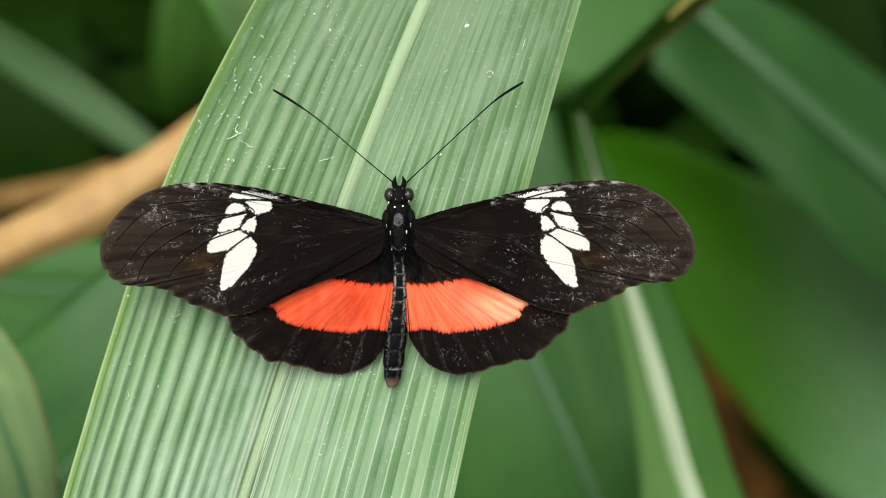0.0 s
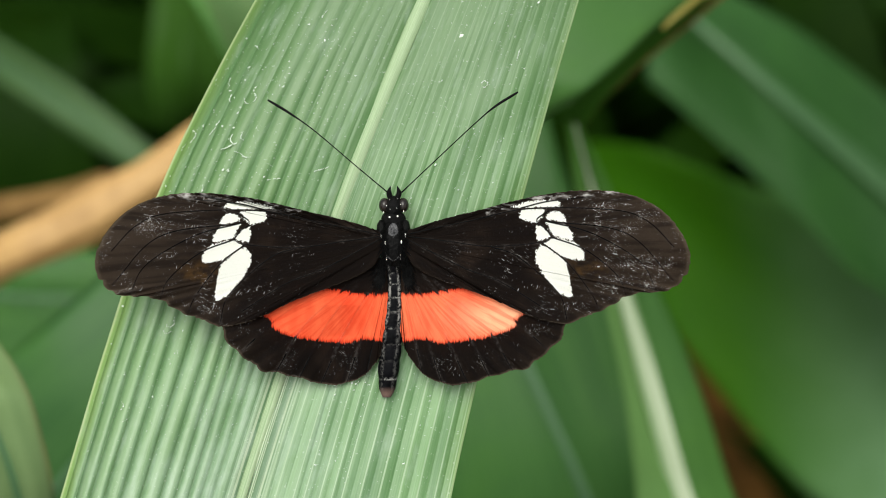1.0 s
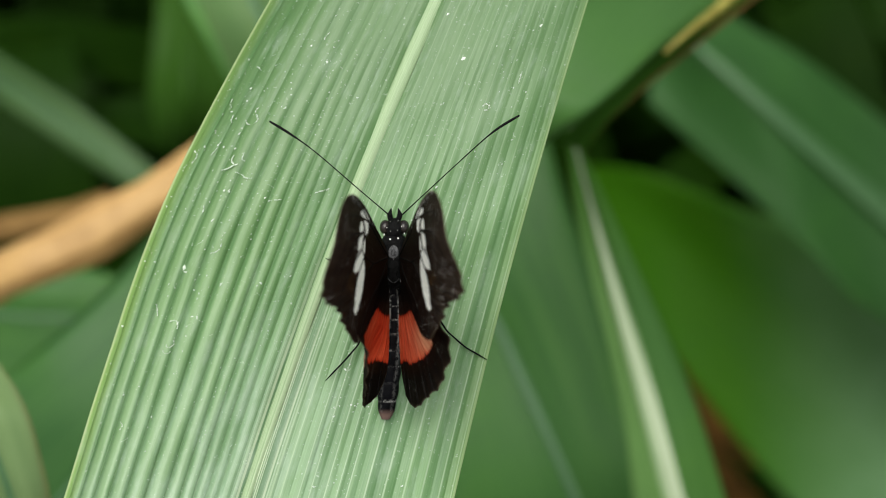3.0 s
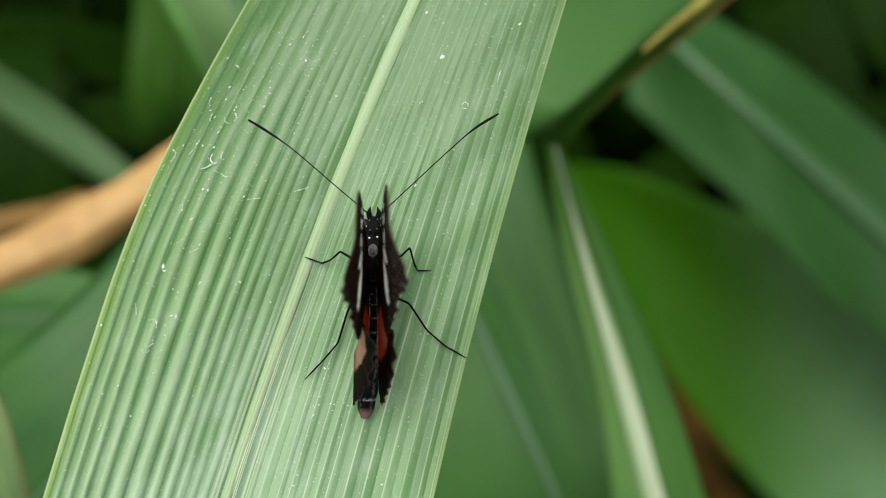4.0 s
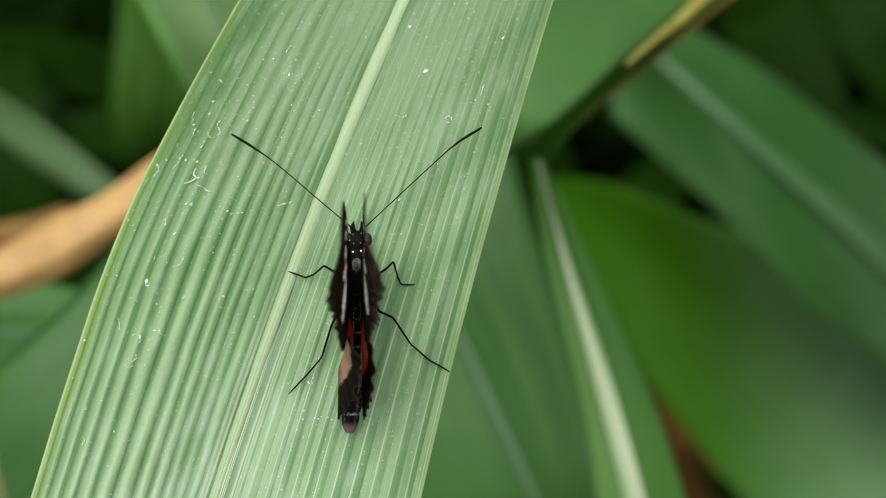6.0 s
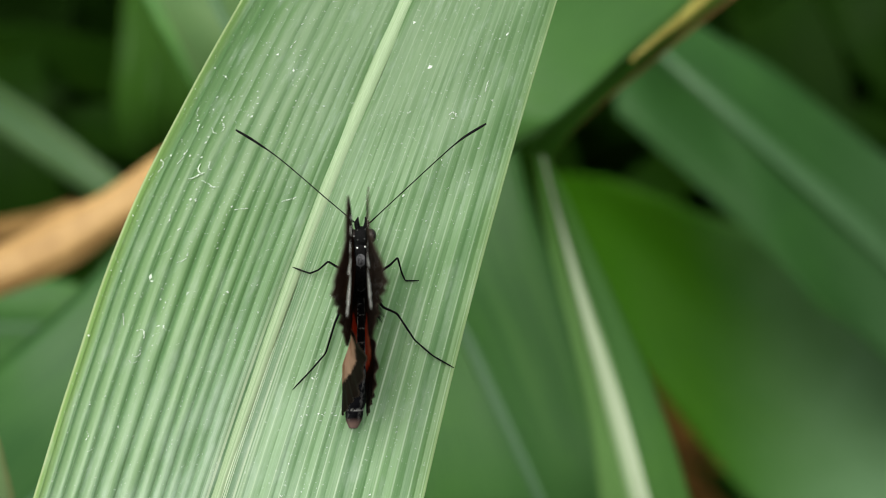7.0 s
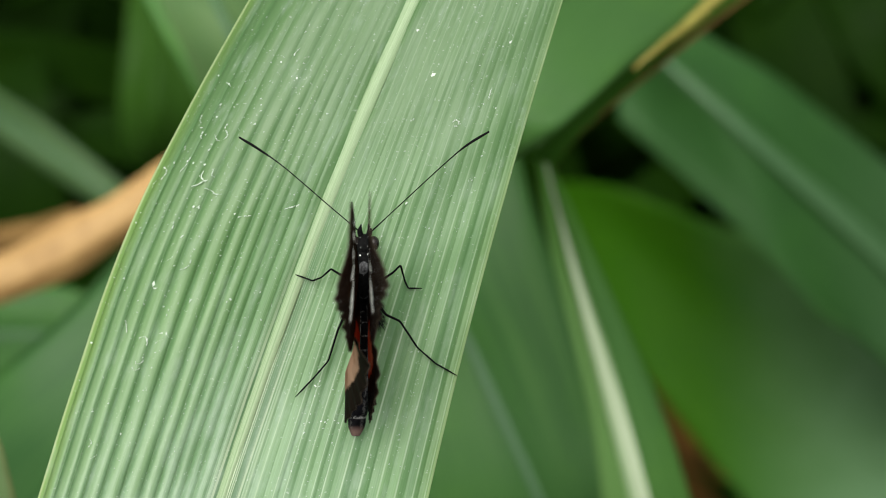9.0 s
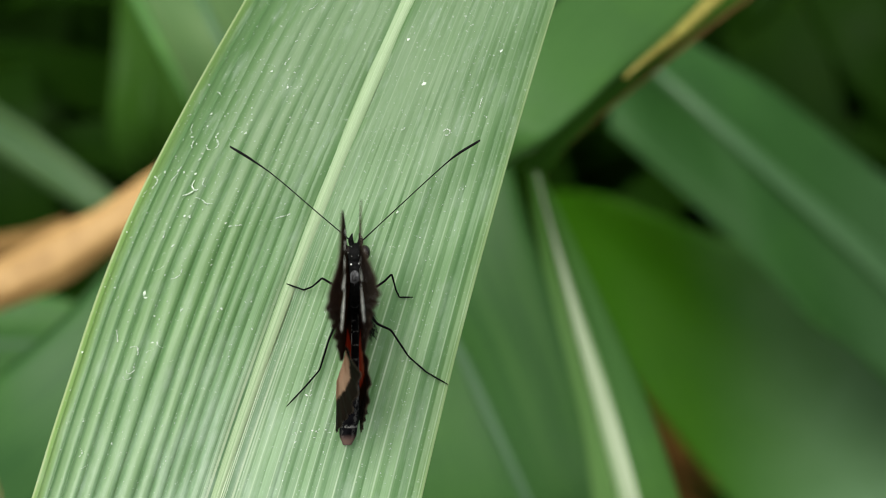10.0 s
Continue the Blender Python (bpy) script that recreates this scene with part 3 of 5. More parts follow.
def build_great_leaf():
    ob = thing("broad_leaf", "large pleated light green leaf with pale midrib and dried specks", "leaf")
    rows, cols = 170, 560
    v = np.concatenate([np.linspace(-150, -40, 30, endpoint=False), np.linspace(-40, 40, 100, endpoint=False), np.linspace(40, 200, 40)])
    q = np.linspace(-1, 1, cols)
    V, Q = np.meshgrid(v, q, indexing="ij")
    P = leaf_surface(V, Q)
    # small unevenness
    P[..., 2] += 0.12 * np.sin(V * 0.21 + 6 * Q) + 0.10 * np.sin(V * 0.43 - 9 * Q + 1)
    phase = pleat(Q)
    ridge = 0.5 + 0.5 * np.cos(2 * np.pi * phase)
    rib = np.where(Q < 0, np.clip(ridge * 1.25, 0, 1) * 0.55, ridge ** 16)
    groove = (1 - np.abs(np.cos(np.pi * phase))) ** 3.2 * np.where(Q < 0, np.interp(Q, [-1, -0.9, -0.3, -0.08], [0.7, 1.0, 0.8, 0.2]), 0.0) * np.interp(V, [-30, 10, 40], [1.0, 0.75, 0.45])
    tone = np.random.default_rng(21).random(80)
    tone[52:56] = 0.5
    strip = tone[(np.floor(phase + np.where(Q < 0, 0.5, 0.0)) + 40).astype(int)]
    uv = np.stack([Q * 0.5 + 0.5, V * 0.01 + 2], -1).reshape(-1, 2)
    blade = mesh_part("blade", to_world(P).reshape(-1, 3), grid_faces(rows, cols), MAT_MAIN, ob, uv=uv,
                      attrs={"rib": rib.ravel(), "strip": strip.ravel(), "side": np.abs(Q).ravel(), "groove": groove.ravel(), "left": np.clip(-Q * 4 - 0.6, 0, 1).ravel(), "along": np.clip((V + 10) / 38, 0, 1).ravel(), "sky_sheen": (np.clip((-V - 4) / 26, 0, 1) * np.clip(1.15 - 1.2 * np.abs(Q + 0.25), 0, 1)).ravel(), "core": (np.exp(-((Q - 0.015) / 0.085) ** 2) * np.clip((14 - V) / 30, 0, 1)).ravel()})
    mod = blade.modifiers.new("thickness", "SOLIDIFY")
    mod.thickness, mod.offset = 0.0003, -1.0
    # midrib: a shallow rounded band with a groove on either side
    k = np.linspace(-1, 1, 15)
    half = np.interp(v, [-150, -40, 0, 40, 200], [0.35, 0.60, 0.85, 1.05, 2.4])
    C = leaf_surface(v, np.zeros_like(v))
    band = np.stack([C[:, None, 0] + k[None] * half[:, None], C[:, None, 1] - 0.374 * k[None] * half[:, None] * 0.4,
                     C[:, None, 2] + 0.10 + 0.42 * (1 - k[None] ** 2) + 0 * half[:, None]], -1)
    ruv = np.stack(np.broadcast_arrays(k[None] * 0.5 + 0.5, v[:, None] * 0.01 + 2), -1).reshape(-1, 2)
    mr = mesh_part("midrib", to_world(band).reshape(-1, 3), grid_faces(len(v), 15), MAT_RIB, ob, "pale yellow-green midrib", uv=ruv)
    m2 = mr.modifiers.new("thickness", "SOLIDIFY")
    m2.thickness, m2.offset = 0.0004, -1.0
    # stalk
    base, nxt = to_world(leaf_surface(200.0, 0.0)), to_world(leaf_surface(190.0, 0.0))
    out = (base - nxt) / np.linalg.norm(base - nxt)
    path = evenly([base - out * 3, base + out * 50, (380.0, base[1] + 90, base[2] + 30), (420.0, base[1] + 120, 500.0), (430.0, base[1] + 130, -5.0)], 40)
    tv, tf = tube(path, [2.2, 2.6, 3.4, 4.2], 12)
    mesh_part("stalk", tv, tf, MAT_STALK, ob)
    return ob


def build_specks(leaf):
    """Dried flecks on the great leaf: many tiny ones, a few dots and curled scrapings."""
    verts, faces = [], []

    def flake(v, q, size, stretch=1.0, turn=0.0):
        n = int(RNG.integers(5, 9))
        ang = np.sort(RNG.uniform(0, 2 * np.pi, n))
        r = size * RNG.uniform(0.6, 1.2, n)
        du, dv = r * np.cos(ang) * stretch, r * np.sin(ang)
        x, y = du * math.cos(turn) - dv * math.sin(turn), du * math.sin(turn) + dv * math.cos(turn)
        p = leaf_surface(v + y, np.clip(q + x / 23.0, -0.99, 0.99))
        p[:, 2] += 0.17
        k = len(verts)
        verts.extend(np.vstack([p, p.mean(0) + (0, 0, 0.05)]))
        faces.extend([[k + i, k + (i + 1) % n, k + n] for i in range(n)])

    for _ in range(330):
        flake(RNG.uniform(-34, 36), RNG.uniform(-0.95, 0.97), 0.04 + 0.045 * RNG.random() ** 2)
    for _ in range(150):
        flake(RNG.normal(12, 14), np.clip(RNG.normal(-0.72, 0.16), -0.97, 0.9), 0.06 + 0.10 * RNG.random() ** 3, RNG.uniform(1, 2), RNG.uniform(0, 3))
    for v, q, s in [(19.5, -0.193, 0.2), (24.5, 0.330, 0.3), (23.2, 0.872, 0.24), (18.7, 0.317, 0.16), (30.3, 0.115, 0.2), (14.1, 0.795, 0.17), (8.0, 0.45, 0.2), (-2.2, -0.729, 0.3), (24.0, -0.451, 0.17), (26.1, -0.636, 0.15),
                    (28.8, 0.745, 0.2), (26.1, 0.511, 0.2), (20.2, 0.789, 0.14), (-4.2, -0.305, 0.22), (10.6, -0.025, 0.14), (15.9, 0.031, 0.16), (1.5, 0.653, 0.15), (20.1, -0.36, 0.15), (18.1, -0.558, 0.17), (19.7, -0.559, 0.2),
                    (-15.0, 0.288, 0.2), (-20.9, 0.305, 0.17), (-26.9, 0.046, 0.18), (-29.5, 0.734, 0.15), (-21.1, -0.634, 0.2), (-6.7, -0.109, 0.15), (-5.6, -0.507, 0.16), (-24.8, 0.767, 0.14), (-25.2, 0.826, 0.14)]:
        flake(v, q, s)
    # dotted rows beside some veins
    for q, lo, hi, n in [(0.30, -33, -8, 34), (0.39, -30, 4, 38), (0.46, -33, -16, 22), (0.70, -4, 34, 26), (0.78, -28, 30, 34), (0.60, 2, 34, 24), (-0.33, -24, 22, 40), (-0.45, -8, 26, 30), (-0.59, -26, 22, 44), (-0.18, -12, 14, 22)]:
        for _ in range(n):
            flake(RNG.uniform(lo, hi), q + RNG.normal(0, 0.012), 0.05 + 0.07 * RNG.random() ** 2, RNG.uniform(0.8, 1.2))
    # curled scrapings: start, heading, bend, count
    for v, q, a, bend, n in [(11.3, -0.935, 1.2, 0.25, 9), (13.9, -0.825, 4.4, -0.12, 9), (16.6, -0.74, 4.9, 0.33, 14), (12.0, -0.715, 4.6, 0.15, 9), (10.2, -0.74, 0.2, 0.05, 8), (9.9, -0.66, 6.1, -0.08, 12), (12.4, -0.66, 4.4, 0.30, 7),
                             (19.4, -0.885, 4.8, 0.1, 6), (-12.0, -0.68, 5.2, 0.5, 8), (-12.9, -0.65, 3.8, -0.3, 6), (-9.0, -0.70, 0.4, -0.35, 9), (-8.2, -0.57, 4.9, 0.4, 8), (-2.8, -0.71, 3.0, -0.5, 6), (-0.4, -0.62, 0.1, 0.15, 10), (-22.7, -0.786, 1.0, 0.3, 6), (18.4, 0.56, 0.9, -0.5, 9), (22.8, 0.725, 4.6, 0.05, 8)]:
        for _ in range(n):
            flake(v, q, RNG.uniform(0.06, 0.125), 1.6, a)
            v, q, a = v + 0.22 * math.sin(a), q + 0.22 * math.cos(a) / 23.0, a + bend + RNG.normal(0, 0.2)
    for _ in range(10):
        v, q, a = RNG.normal(6, 14), np.clip(RNG.normal(-0.66, 0.2), -0.93, 0.4), RNG.uniform(0, 6.3)
        for _ in range(int(RNG.integers(4, 9))):
            flake(v, q, RNG.uniform(0.06, 0.12), 1.6, a)
            v, q, a = v + 0.22 * math.sin(a), q + 0.22 * math.cos(a) / 23.0, a + RNG.normal(0, 0.3)
    tagged(mesh_part("speck", to_world(np.array(verts)), faces, MAT_SPECK, leaf, "dried whitish specks", smooth=False), kind="stuff")


def build_leaves():
    great = build_great_leaf()
    build_specks(great)
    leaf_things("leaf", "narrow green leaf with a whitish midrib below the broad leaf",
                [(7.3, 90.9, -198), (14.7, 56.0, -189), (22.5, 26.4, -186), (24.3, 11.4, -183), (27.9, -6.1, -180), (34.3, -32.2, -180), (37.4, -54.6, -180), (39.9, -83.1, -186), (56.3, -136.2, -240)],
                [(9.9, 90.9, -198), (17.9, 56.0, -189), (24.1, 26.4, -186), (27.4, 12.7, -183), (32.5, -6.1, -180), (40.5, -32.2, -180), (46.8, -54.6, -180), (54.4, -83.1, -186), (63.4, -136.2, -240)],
                [(12.4, 90.9, -198), (21.1, 56.0, -189), (25.4, 26.4, -186), (30.8, 12.7, -183), (39.1, -6.1, -180), (50.5, -32.2, -180), (57.7, -54.6, -180), (66.4, -83.1, -186), (69.0, -136.2, -240)], MAT_LIT_HALF, MAT_RIB_FAR, 4.0, 0.7, "whitish midrib", rib_shape=(0.01, 0.01, 0.01, 0.01, 0.30, 0.72, 0.85, 0.8, 0.5))
    leaf_things("leaf", "dark green leaf with a faint midrib behind the broad leaf",
                [(-0.6, 102.1, -252), (0.9, 63.4, -246), (0.9, 17.2, -240), (-11.9, -22.6, -240), (-14.8, -62.4, -240), (-12.2, -95.9, -252), (18.5, -153.2, -300)],
                [(3.8, 102.1, -252), (6.6, 63.4, -246), (-1.3, 5.8, -240), (10.4, -22.4, -237), (28.2, -61.9, -234), (40.2, -95.9, -252), (50.5, -153.2, -300)],
                [(8.2, 102.1, -252), (13.8, 63.4, -246), (23.4, 19.9, -237), (31.5, -5.4, -231), (40.3, -35.9, -228), (43.8, -62.2, -228), (57.7, -95.9, -252), (66.4, -153.2, -300)], MAT_MID, MAT_RIB_DULL, 1.2, 0.8, "faint pale midrib")
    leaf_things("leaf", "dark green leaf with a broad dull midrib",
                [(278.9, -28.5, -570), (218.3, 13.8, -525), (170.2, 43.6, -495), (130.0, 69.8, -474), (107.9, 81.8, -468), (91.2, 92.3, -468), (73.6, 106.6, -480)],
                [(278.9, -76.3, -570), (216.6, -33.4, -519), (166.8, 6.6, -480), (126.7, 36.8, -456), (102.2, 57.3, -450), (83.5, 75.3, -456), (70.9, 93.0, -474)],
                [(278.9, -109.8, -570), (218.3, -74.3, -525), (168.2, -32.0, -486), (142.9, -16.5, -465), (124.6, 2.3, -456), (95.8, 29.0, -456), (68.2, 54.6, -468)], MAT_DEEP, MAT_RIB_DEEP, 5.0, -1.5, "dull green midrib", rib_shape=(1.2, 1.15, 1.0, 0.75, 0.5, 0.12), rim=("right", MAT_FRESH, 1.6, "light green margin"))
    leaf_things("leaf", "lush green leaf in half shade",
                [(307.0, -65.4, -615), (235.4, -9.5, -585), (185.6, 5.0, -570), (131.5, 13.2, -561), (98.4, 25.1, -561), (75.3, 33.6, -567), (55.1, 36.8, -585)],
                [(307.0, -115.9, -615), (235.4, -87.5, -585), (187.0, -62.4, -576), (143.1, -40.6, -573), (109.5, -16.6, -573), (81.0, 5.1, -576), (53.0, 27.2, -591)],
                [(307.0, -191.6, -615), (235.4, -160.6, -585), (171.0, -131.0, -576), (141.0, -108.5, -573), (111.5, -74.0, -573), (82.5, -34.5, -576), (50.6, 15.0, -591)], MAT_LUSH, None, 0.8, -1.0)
    bright = leaf_things("leaf", "bright green leaf with a yellowed dry margin",
                [(45.5, 107.1, -180), (24.2, 82.2, -156), (10.8, 64.5, -141), (1.8, 53.5, -135), (-7.1, 42.3, -135), (-16.6, 30.2, -150)],
                [(59.2, 97.1, -180), (38.2, 72.9, -156), (24.2, 53.9, -138), (12.8, 39.8, -132), (1.8, 27.9, -135), (-9.9, 16.5, -156)],
                [(76.6, 74.8, -180), (52.7, 51.0, -150), (39.0, 40.3, -135), (28.2, 30.2, -129), (18.9, 23.0, -132), (-2.9, 9.6, -162)], MAT_BRIGHT, MAT_RIB_DULL, 0.8, 0.5, "pale midrib")
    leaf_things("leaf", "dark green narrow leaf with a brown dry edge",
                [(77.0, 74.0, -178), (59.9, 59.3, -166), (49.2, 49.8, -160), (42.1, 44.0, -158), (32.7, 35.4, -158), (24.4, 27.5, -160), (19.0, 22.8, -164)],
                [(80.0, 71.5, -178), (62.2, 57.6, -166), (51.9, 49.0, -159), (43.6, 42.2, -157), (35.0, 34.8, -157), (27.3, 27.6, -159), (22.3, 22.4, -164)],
                [(83.0, 69.0, -178), (64.6, 55.9, -166), (54.6, 48.2, -160), (45.1, 40.4, -158), (37.4, 34.0, -158), (30.3, 27.4, -160), (25.6, 21.5, -164)], MAT_LEE, None, 0.8, 0.4, rim=("right", MAT_DRY_DARK, 0.5, "thin brown edge"))
    leaf_things("leaf", "dark green leaf with a light edge",
                [(-31.8, 99.6, -240), (-43.7, 37.9, -216), (-65.4, 9.2, -198), (-81.1, -8.8, -192), (-100.3, -25.5, -192), (-131.1, -47.8, -210), (-181.7, -78.3, -270)],
                [(-23.3, 96.7, -240), (-34.3, 24.4, -216), (-52.4, -10.2, -198), (-67.0, -31.9, -192), (-87.5, -52.3, -192), (-115.1, -78.5, -210), (-178.7, -96.4, -270)],
                [(-14.8, 93.9, -240), (-22.1, 8.2, -216), (-36.8, -27.1, -198), (-49.1, -53.6, -192), (-69.6, -76.6, -192), (-104.4, -106.4, -210), (-175.6, -114.5, -270)], MAT_FRESH, MAT_RIB_DULL, 0.8, 0.6, "dull midrib", rim=("left", MAT_FRESH, 0.35, "light green edge"))
    leaf_things("leaf", "dark bluish green leaf low in the shade",
                [(-250.5, -23.2, -420), (-169.0, -37.8, -372), (-139.1, -40.6, -360), (-112.5, -35.3, -360), (-89.4, -24.7, -360)],
                [(-250.5, -11.5, -420), (-169.0, -17.9, -372), (-139.1, -21.1, -360), (-112.5, -21.1, -360), (-87.6, -21.1, -360)],
                [(-250.5, 0.2, -420), (-169.0, 0.2, -372), (-139.1, -5.1, -360), (-114.2, -6.9, -360), (-89.4, -17.6, -360)], MAT_MID, MAT_RIB_DULL, 0.8, 0.6, "dull midrib")
    leaf_things("leaf", "pale grey-green leaf with a thin brownish edge",
                [(-122.4, -131.7, -180), (-98.6, -81.0, -120), (-91.4, -50.8, -90), (-93.6, -32.6, -84), (-100.2, -19.5, -90), (-118.9, -6.3, -120)],
                [(-105.0, -131.7, -180), (-83.7, -81.0, -120), (-76.7, -50.8, -90), (-79.4, -32.3, -81), (-86.9, -20.1, -84), (-115.7, -4.2, -120)],
                [(-95.0, -131.7, -180), (-76.4, -81.0, -120), (-71.1, -49.8, -90), (-71.8, -34.2, -81), (-75.2, -24.7, -81), (-83.6, -15.6, -90)], MAT_PALE, MAT_RIB_DULL, 0.8, 0.6, "pale midrib", rim=("right", MAT_RIM, 0.16, "thin brownish edge"))
    leaf_things("leaf", "pale green narrow leaf crossing the shade",
                [(-240.2, 111.0, -510), (-188.1, 81.0, -480), (-163.3, 66.5, -465), (-138.6, 50.6, -456), (-113.0, 30.8, -450), (-93.4, 16.7, -456)],
                [(-240.2, 102.1, -510), (-188.1, 72.5, -480), (-163.3, 57.5, -465), (-138.6, 41.3, -456), (-116.0, 25.7, -450), (-93.4, 11.5, -456)],
                [(-240.2, 95.5, -510), (-188.1, 64.0, -480), (-163.3, 49.2, -465), (-138.6, 32.7, -456), (-119.1, 20.6, -450), (-93.4, 6.4, -456)], MAT_SOFT, MAT_RIB_DULL, 1.0, 0.6, "pale midrib")
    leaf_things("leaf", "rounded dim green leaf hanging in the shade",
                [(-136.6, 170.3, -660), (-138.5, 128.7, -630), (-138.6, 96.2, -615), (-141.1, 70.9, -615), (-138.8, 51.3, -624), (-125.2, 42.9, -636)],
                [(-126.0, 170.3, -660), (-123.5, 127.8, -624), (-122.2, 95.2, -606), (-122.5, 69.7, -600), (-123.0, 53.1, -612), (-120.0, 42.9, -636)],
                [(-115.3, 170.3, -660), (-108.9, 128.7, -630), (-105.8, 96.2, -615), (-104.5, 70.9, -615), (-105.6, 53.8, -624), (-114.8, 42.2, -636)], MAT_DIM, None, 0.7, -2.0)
    leaf_things("leaf", "pale green leaf with a bright edge behind the broad leaf",
                [(-91.1, 102.8, -270), (-78.7, 79.7, -258), (-70.5, 64.2, -252), (-63.9, 51.8, -252), (-58.1, 39.9, -258), (-47.9, 23.1, -276)],
                [(-73.0, 102.8, -270), (-62.1, 79.2, -255), (-53.8, 63.4, -246), (-48.0, 50.5, -246), (-43.1, 38.2, -255), (-40.3, 23.1, -276)],
                [(-54.9, 102.8, -270), (-46.3, 79.7, -258), (-38.4, 64.2, -252), (-32.6, 49.6, -252), (-30.1, 37.0, -258), (-31.1, 23.1, -276)], MAT_HAZY, MAT_RIB_DULL, 0.8, 0.5, "pale midrib", rim=("left", MAT_BRIGHT, 2.0, "bright green edge"))
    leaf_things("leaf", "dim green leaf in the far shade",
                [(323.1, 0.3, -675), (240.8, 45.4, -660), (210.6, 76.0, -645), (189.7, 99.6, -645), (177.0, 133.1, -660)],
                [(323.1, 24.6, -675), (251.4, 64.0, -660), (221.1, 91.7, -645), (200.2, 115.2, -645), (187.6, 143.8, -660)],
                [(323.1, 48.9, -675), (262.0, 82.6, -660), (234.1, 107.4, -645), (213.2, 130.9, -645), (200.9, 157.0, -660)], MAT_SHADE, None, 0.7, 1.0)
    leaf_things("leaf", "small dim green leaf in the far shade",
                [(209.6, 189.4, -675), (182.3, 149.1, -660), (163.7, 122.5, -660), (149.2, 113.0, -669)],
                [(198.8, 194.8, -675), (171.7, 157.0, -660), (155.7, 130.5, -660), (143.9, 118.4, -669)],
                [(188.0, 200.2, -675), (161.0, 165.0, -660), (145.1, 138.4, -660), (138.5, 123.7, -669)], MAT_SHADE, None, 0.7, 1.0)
    build_dry_leaf("dry_leaf", "curled straw-coloured dry leaf", [(-40.3, 41.4, -276), (-57.3, 31.0, -264), (-72.8, 19.6, -258), (-84.0, 11.4, -255), (-94.5, 5.0, -255), (-104.0, 0.0, -255), (-120.0, -7.0, -258), (-170.0, -28.0, -300)], [5.0, 5.6, 5.4, 5.2, 5.4, 7.0, 6.0, 5.6, 6.6, 6.2, 5.4, 5.0, 5.0], MAT_DRY)
    build_dry_leaf("dry_leaf", "curled dry leaf with shade put into its brown colour", [(-116.2, 15.1, -390), (-134.8, 9.9, -390), (-157.2, 5.8, -390), (-211.4, -7.6, -420)], [4.2, 4.6, 4.8], MAT_DRY_DARK)
    build_dry_leaf("dry_grass_stem", "thin brown dry stem beside a leaf", [(26.8, 18.8, -210), (29.7, 27.1, -204), (35.8, 33.8, -198), (45.5, 43.6, -192), (57.8, 53.9, -198), (72.7, 66.7, -210), (138.2, 129.9, -270)], [0.4, 0.7, 0.9, 1.0], MAT_STEM, "stem")
    build_dry_leaf("dry_margin", "yellowed dry rolled margin", [(38.7, 38.2, -129), (40.0, 39.5, -129), (45.3, 44.0, -132), (52.0, 49.6, -141), (69.9, 67.0, -156), (108.7, 102.7, -210)], [0.4, 1.4, 1.9, 2.0, 1.8], MAT_EDGE, holder=bright)
    build_dry_leaf("dry_leaf", "reddish brown dead leaf on the litter", [(108.7, -32.7, -690), (124.4, -77.8, -705), (143.4, -118.7, -720), (162.5, -178.0, -750)], [12, 15, 15, 12], MAT_BROWN)
    build_dry_leaf("dry_leaf", "brown dead leaf in the distance", [(281.6, 207.2, -990), (242.9, 152.6, -960), (221.7, 124.3, -960), (205.4, 87.5, -990)], [8, 11, 11, 8], MAT_BROWN)


def build_undergrowth():
    """Dim leaves far behind and around the great leaf, down to the soil."""
    verts, faces, uvs = [], [], []
    made = 0
    while made < 620:
        a, r = RNG.uniform(0, 2 * np.pi), RNG.uniform(60, 1150)
        root = np.array([r * math.cos(a), 600 + r * 0.8 * math.sin(a), 0.0])
        length, wide = RNG.uniform(250, 620), RNG.uniform(16, 36)
        h = RNG.uniform(0, 2 * np.pi)
        lean = RNG.uniform(0.25, 0.8)
        t = np.linspace(0, 1, 10)
        rise = np.sin(t * np.pi * RNG.uniform(0.5, 0.72)) * length * 0.8
        x = root[0] + math.cos(h) * lean * length * t ** 1.4
        y = root[1] + math.sin(h) * lean * length * t ** 1.4
        # stay well behind the near leaves
        depth = y * math.sin(radians(40)) - (rise - 1000) * math.cos(radians(40))
        if depth.min() < 680:
            continue
        half = wide * np.sin(np.pi * np.clip(t * 0.93 + 0.05, 0, 1)) ** 0.7
        side = np.array([-math.sin(h), math.cos(h), 0.0])
        p = np.stack([x, y, rise], -1)
        k = len(verts)
        cross = np.linspace(-1, 1, 5)
        g = p[:, None] + side * (half[:, None, None] * cross[None, :, None])
        g[..., 2] += (-3.0 * (1 - np.abs(cross)))[None]
        verts.extend(g.reshape(-1, 3))
        uvs.extend(np.stack(np.broadcast_arrays(cross[None] * 0.5 + 0.5, (t * length * 0.01)[:, None]), -1).reshape(-1, 2))
        faces.extend((grid_faces(10, 5) + k).tolist())
        made += 1
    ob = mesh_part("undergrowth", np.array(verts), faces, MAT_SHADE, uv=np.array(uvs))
    tagged(ob, "dense dim green grass leaves in the understorey", "undergrowth", kind="stuff")


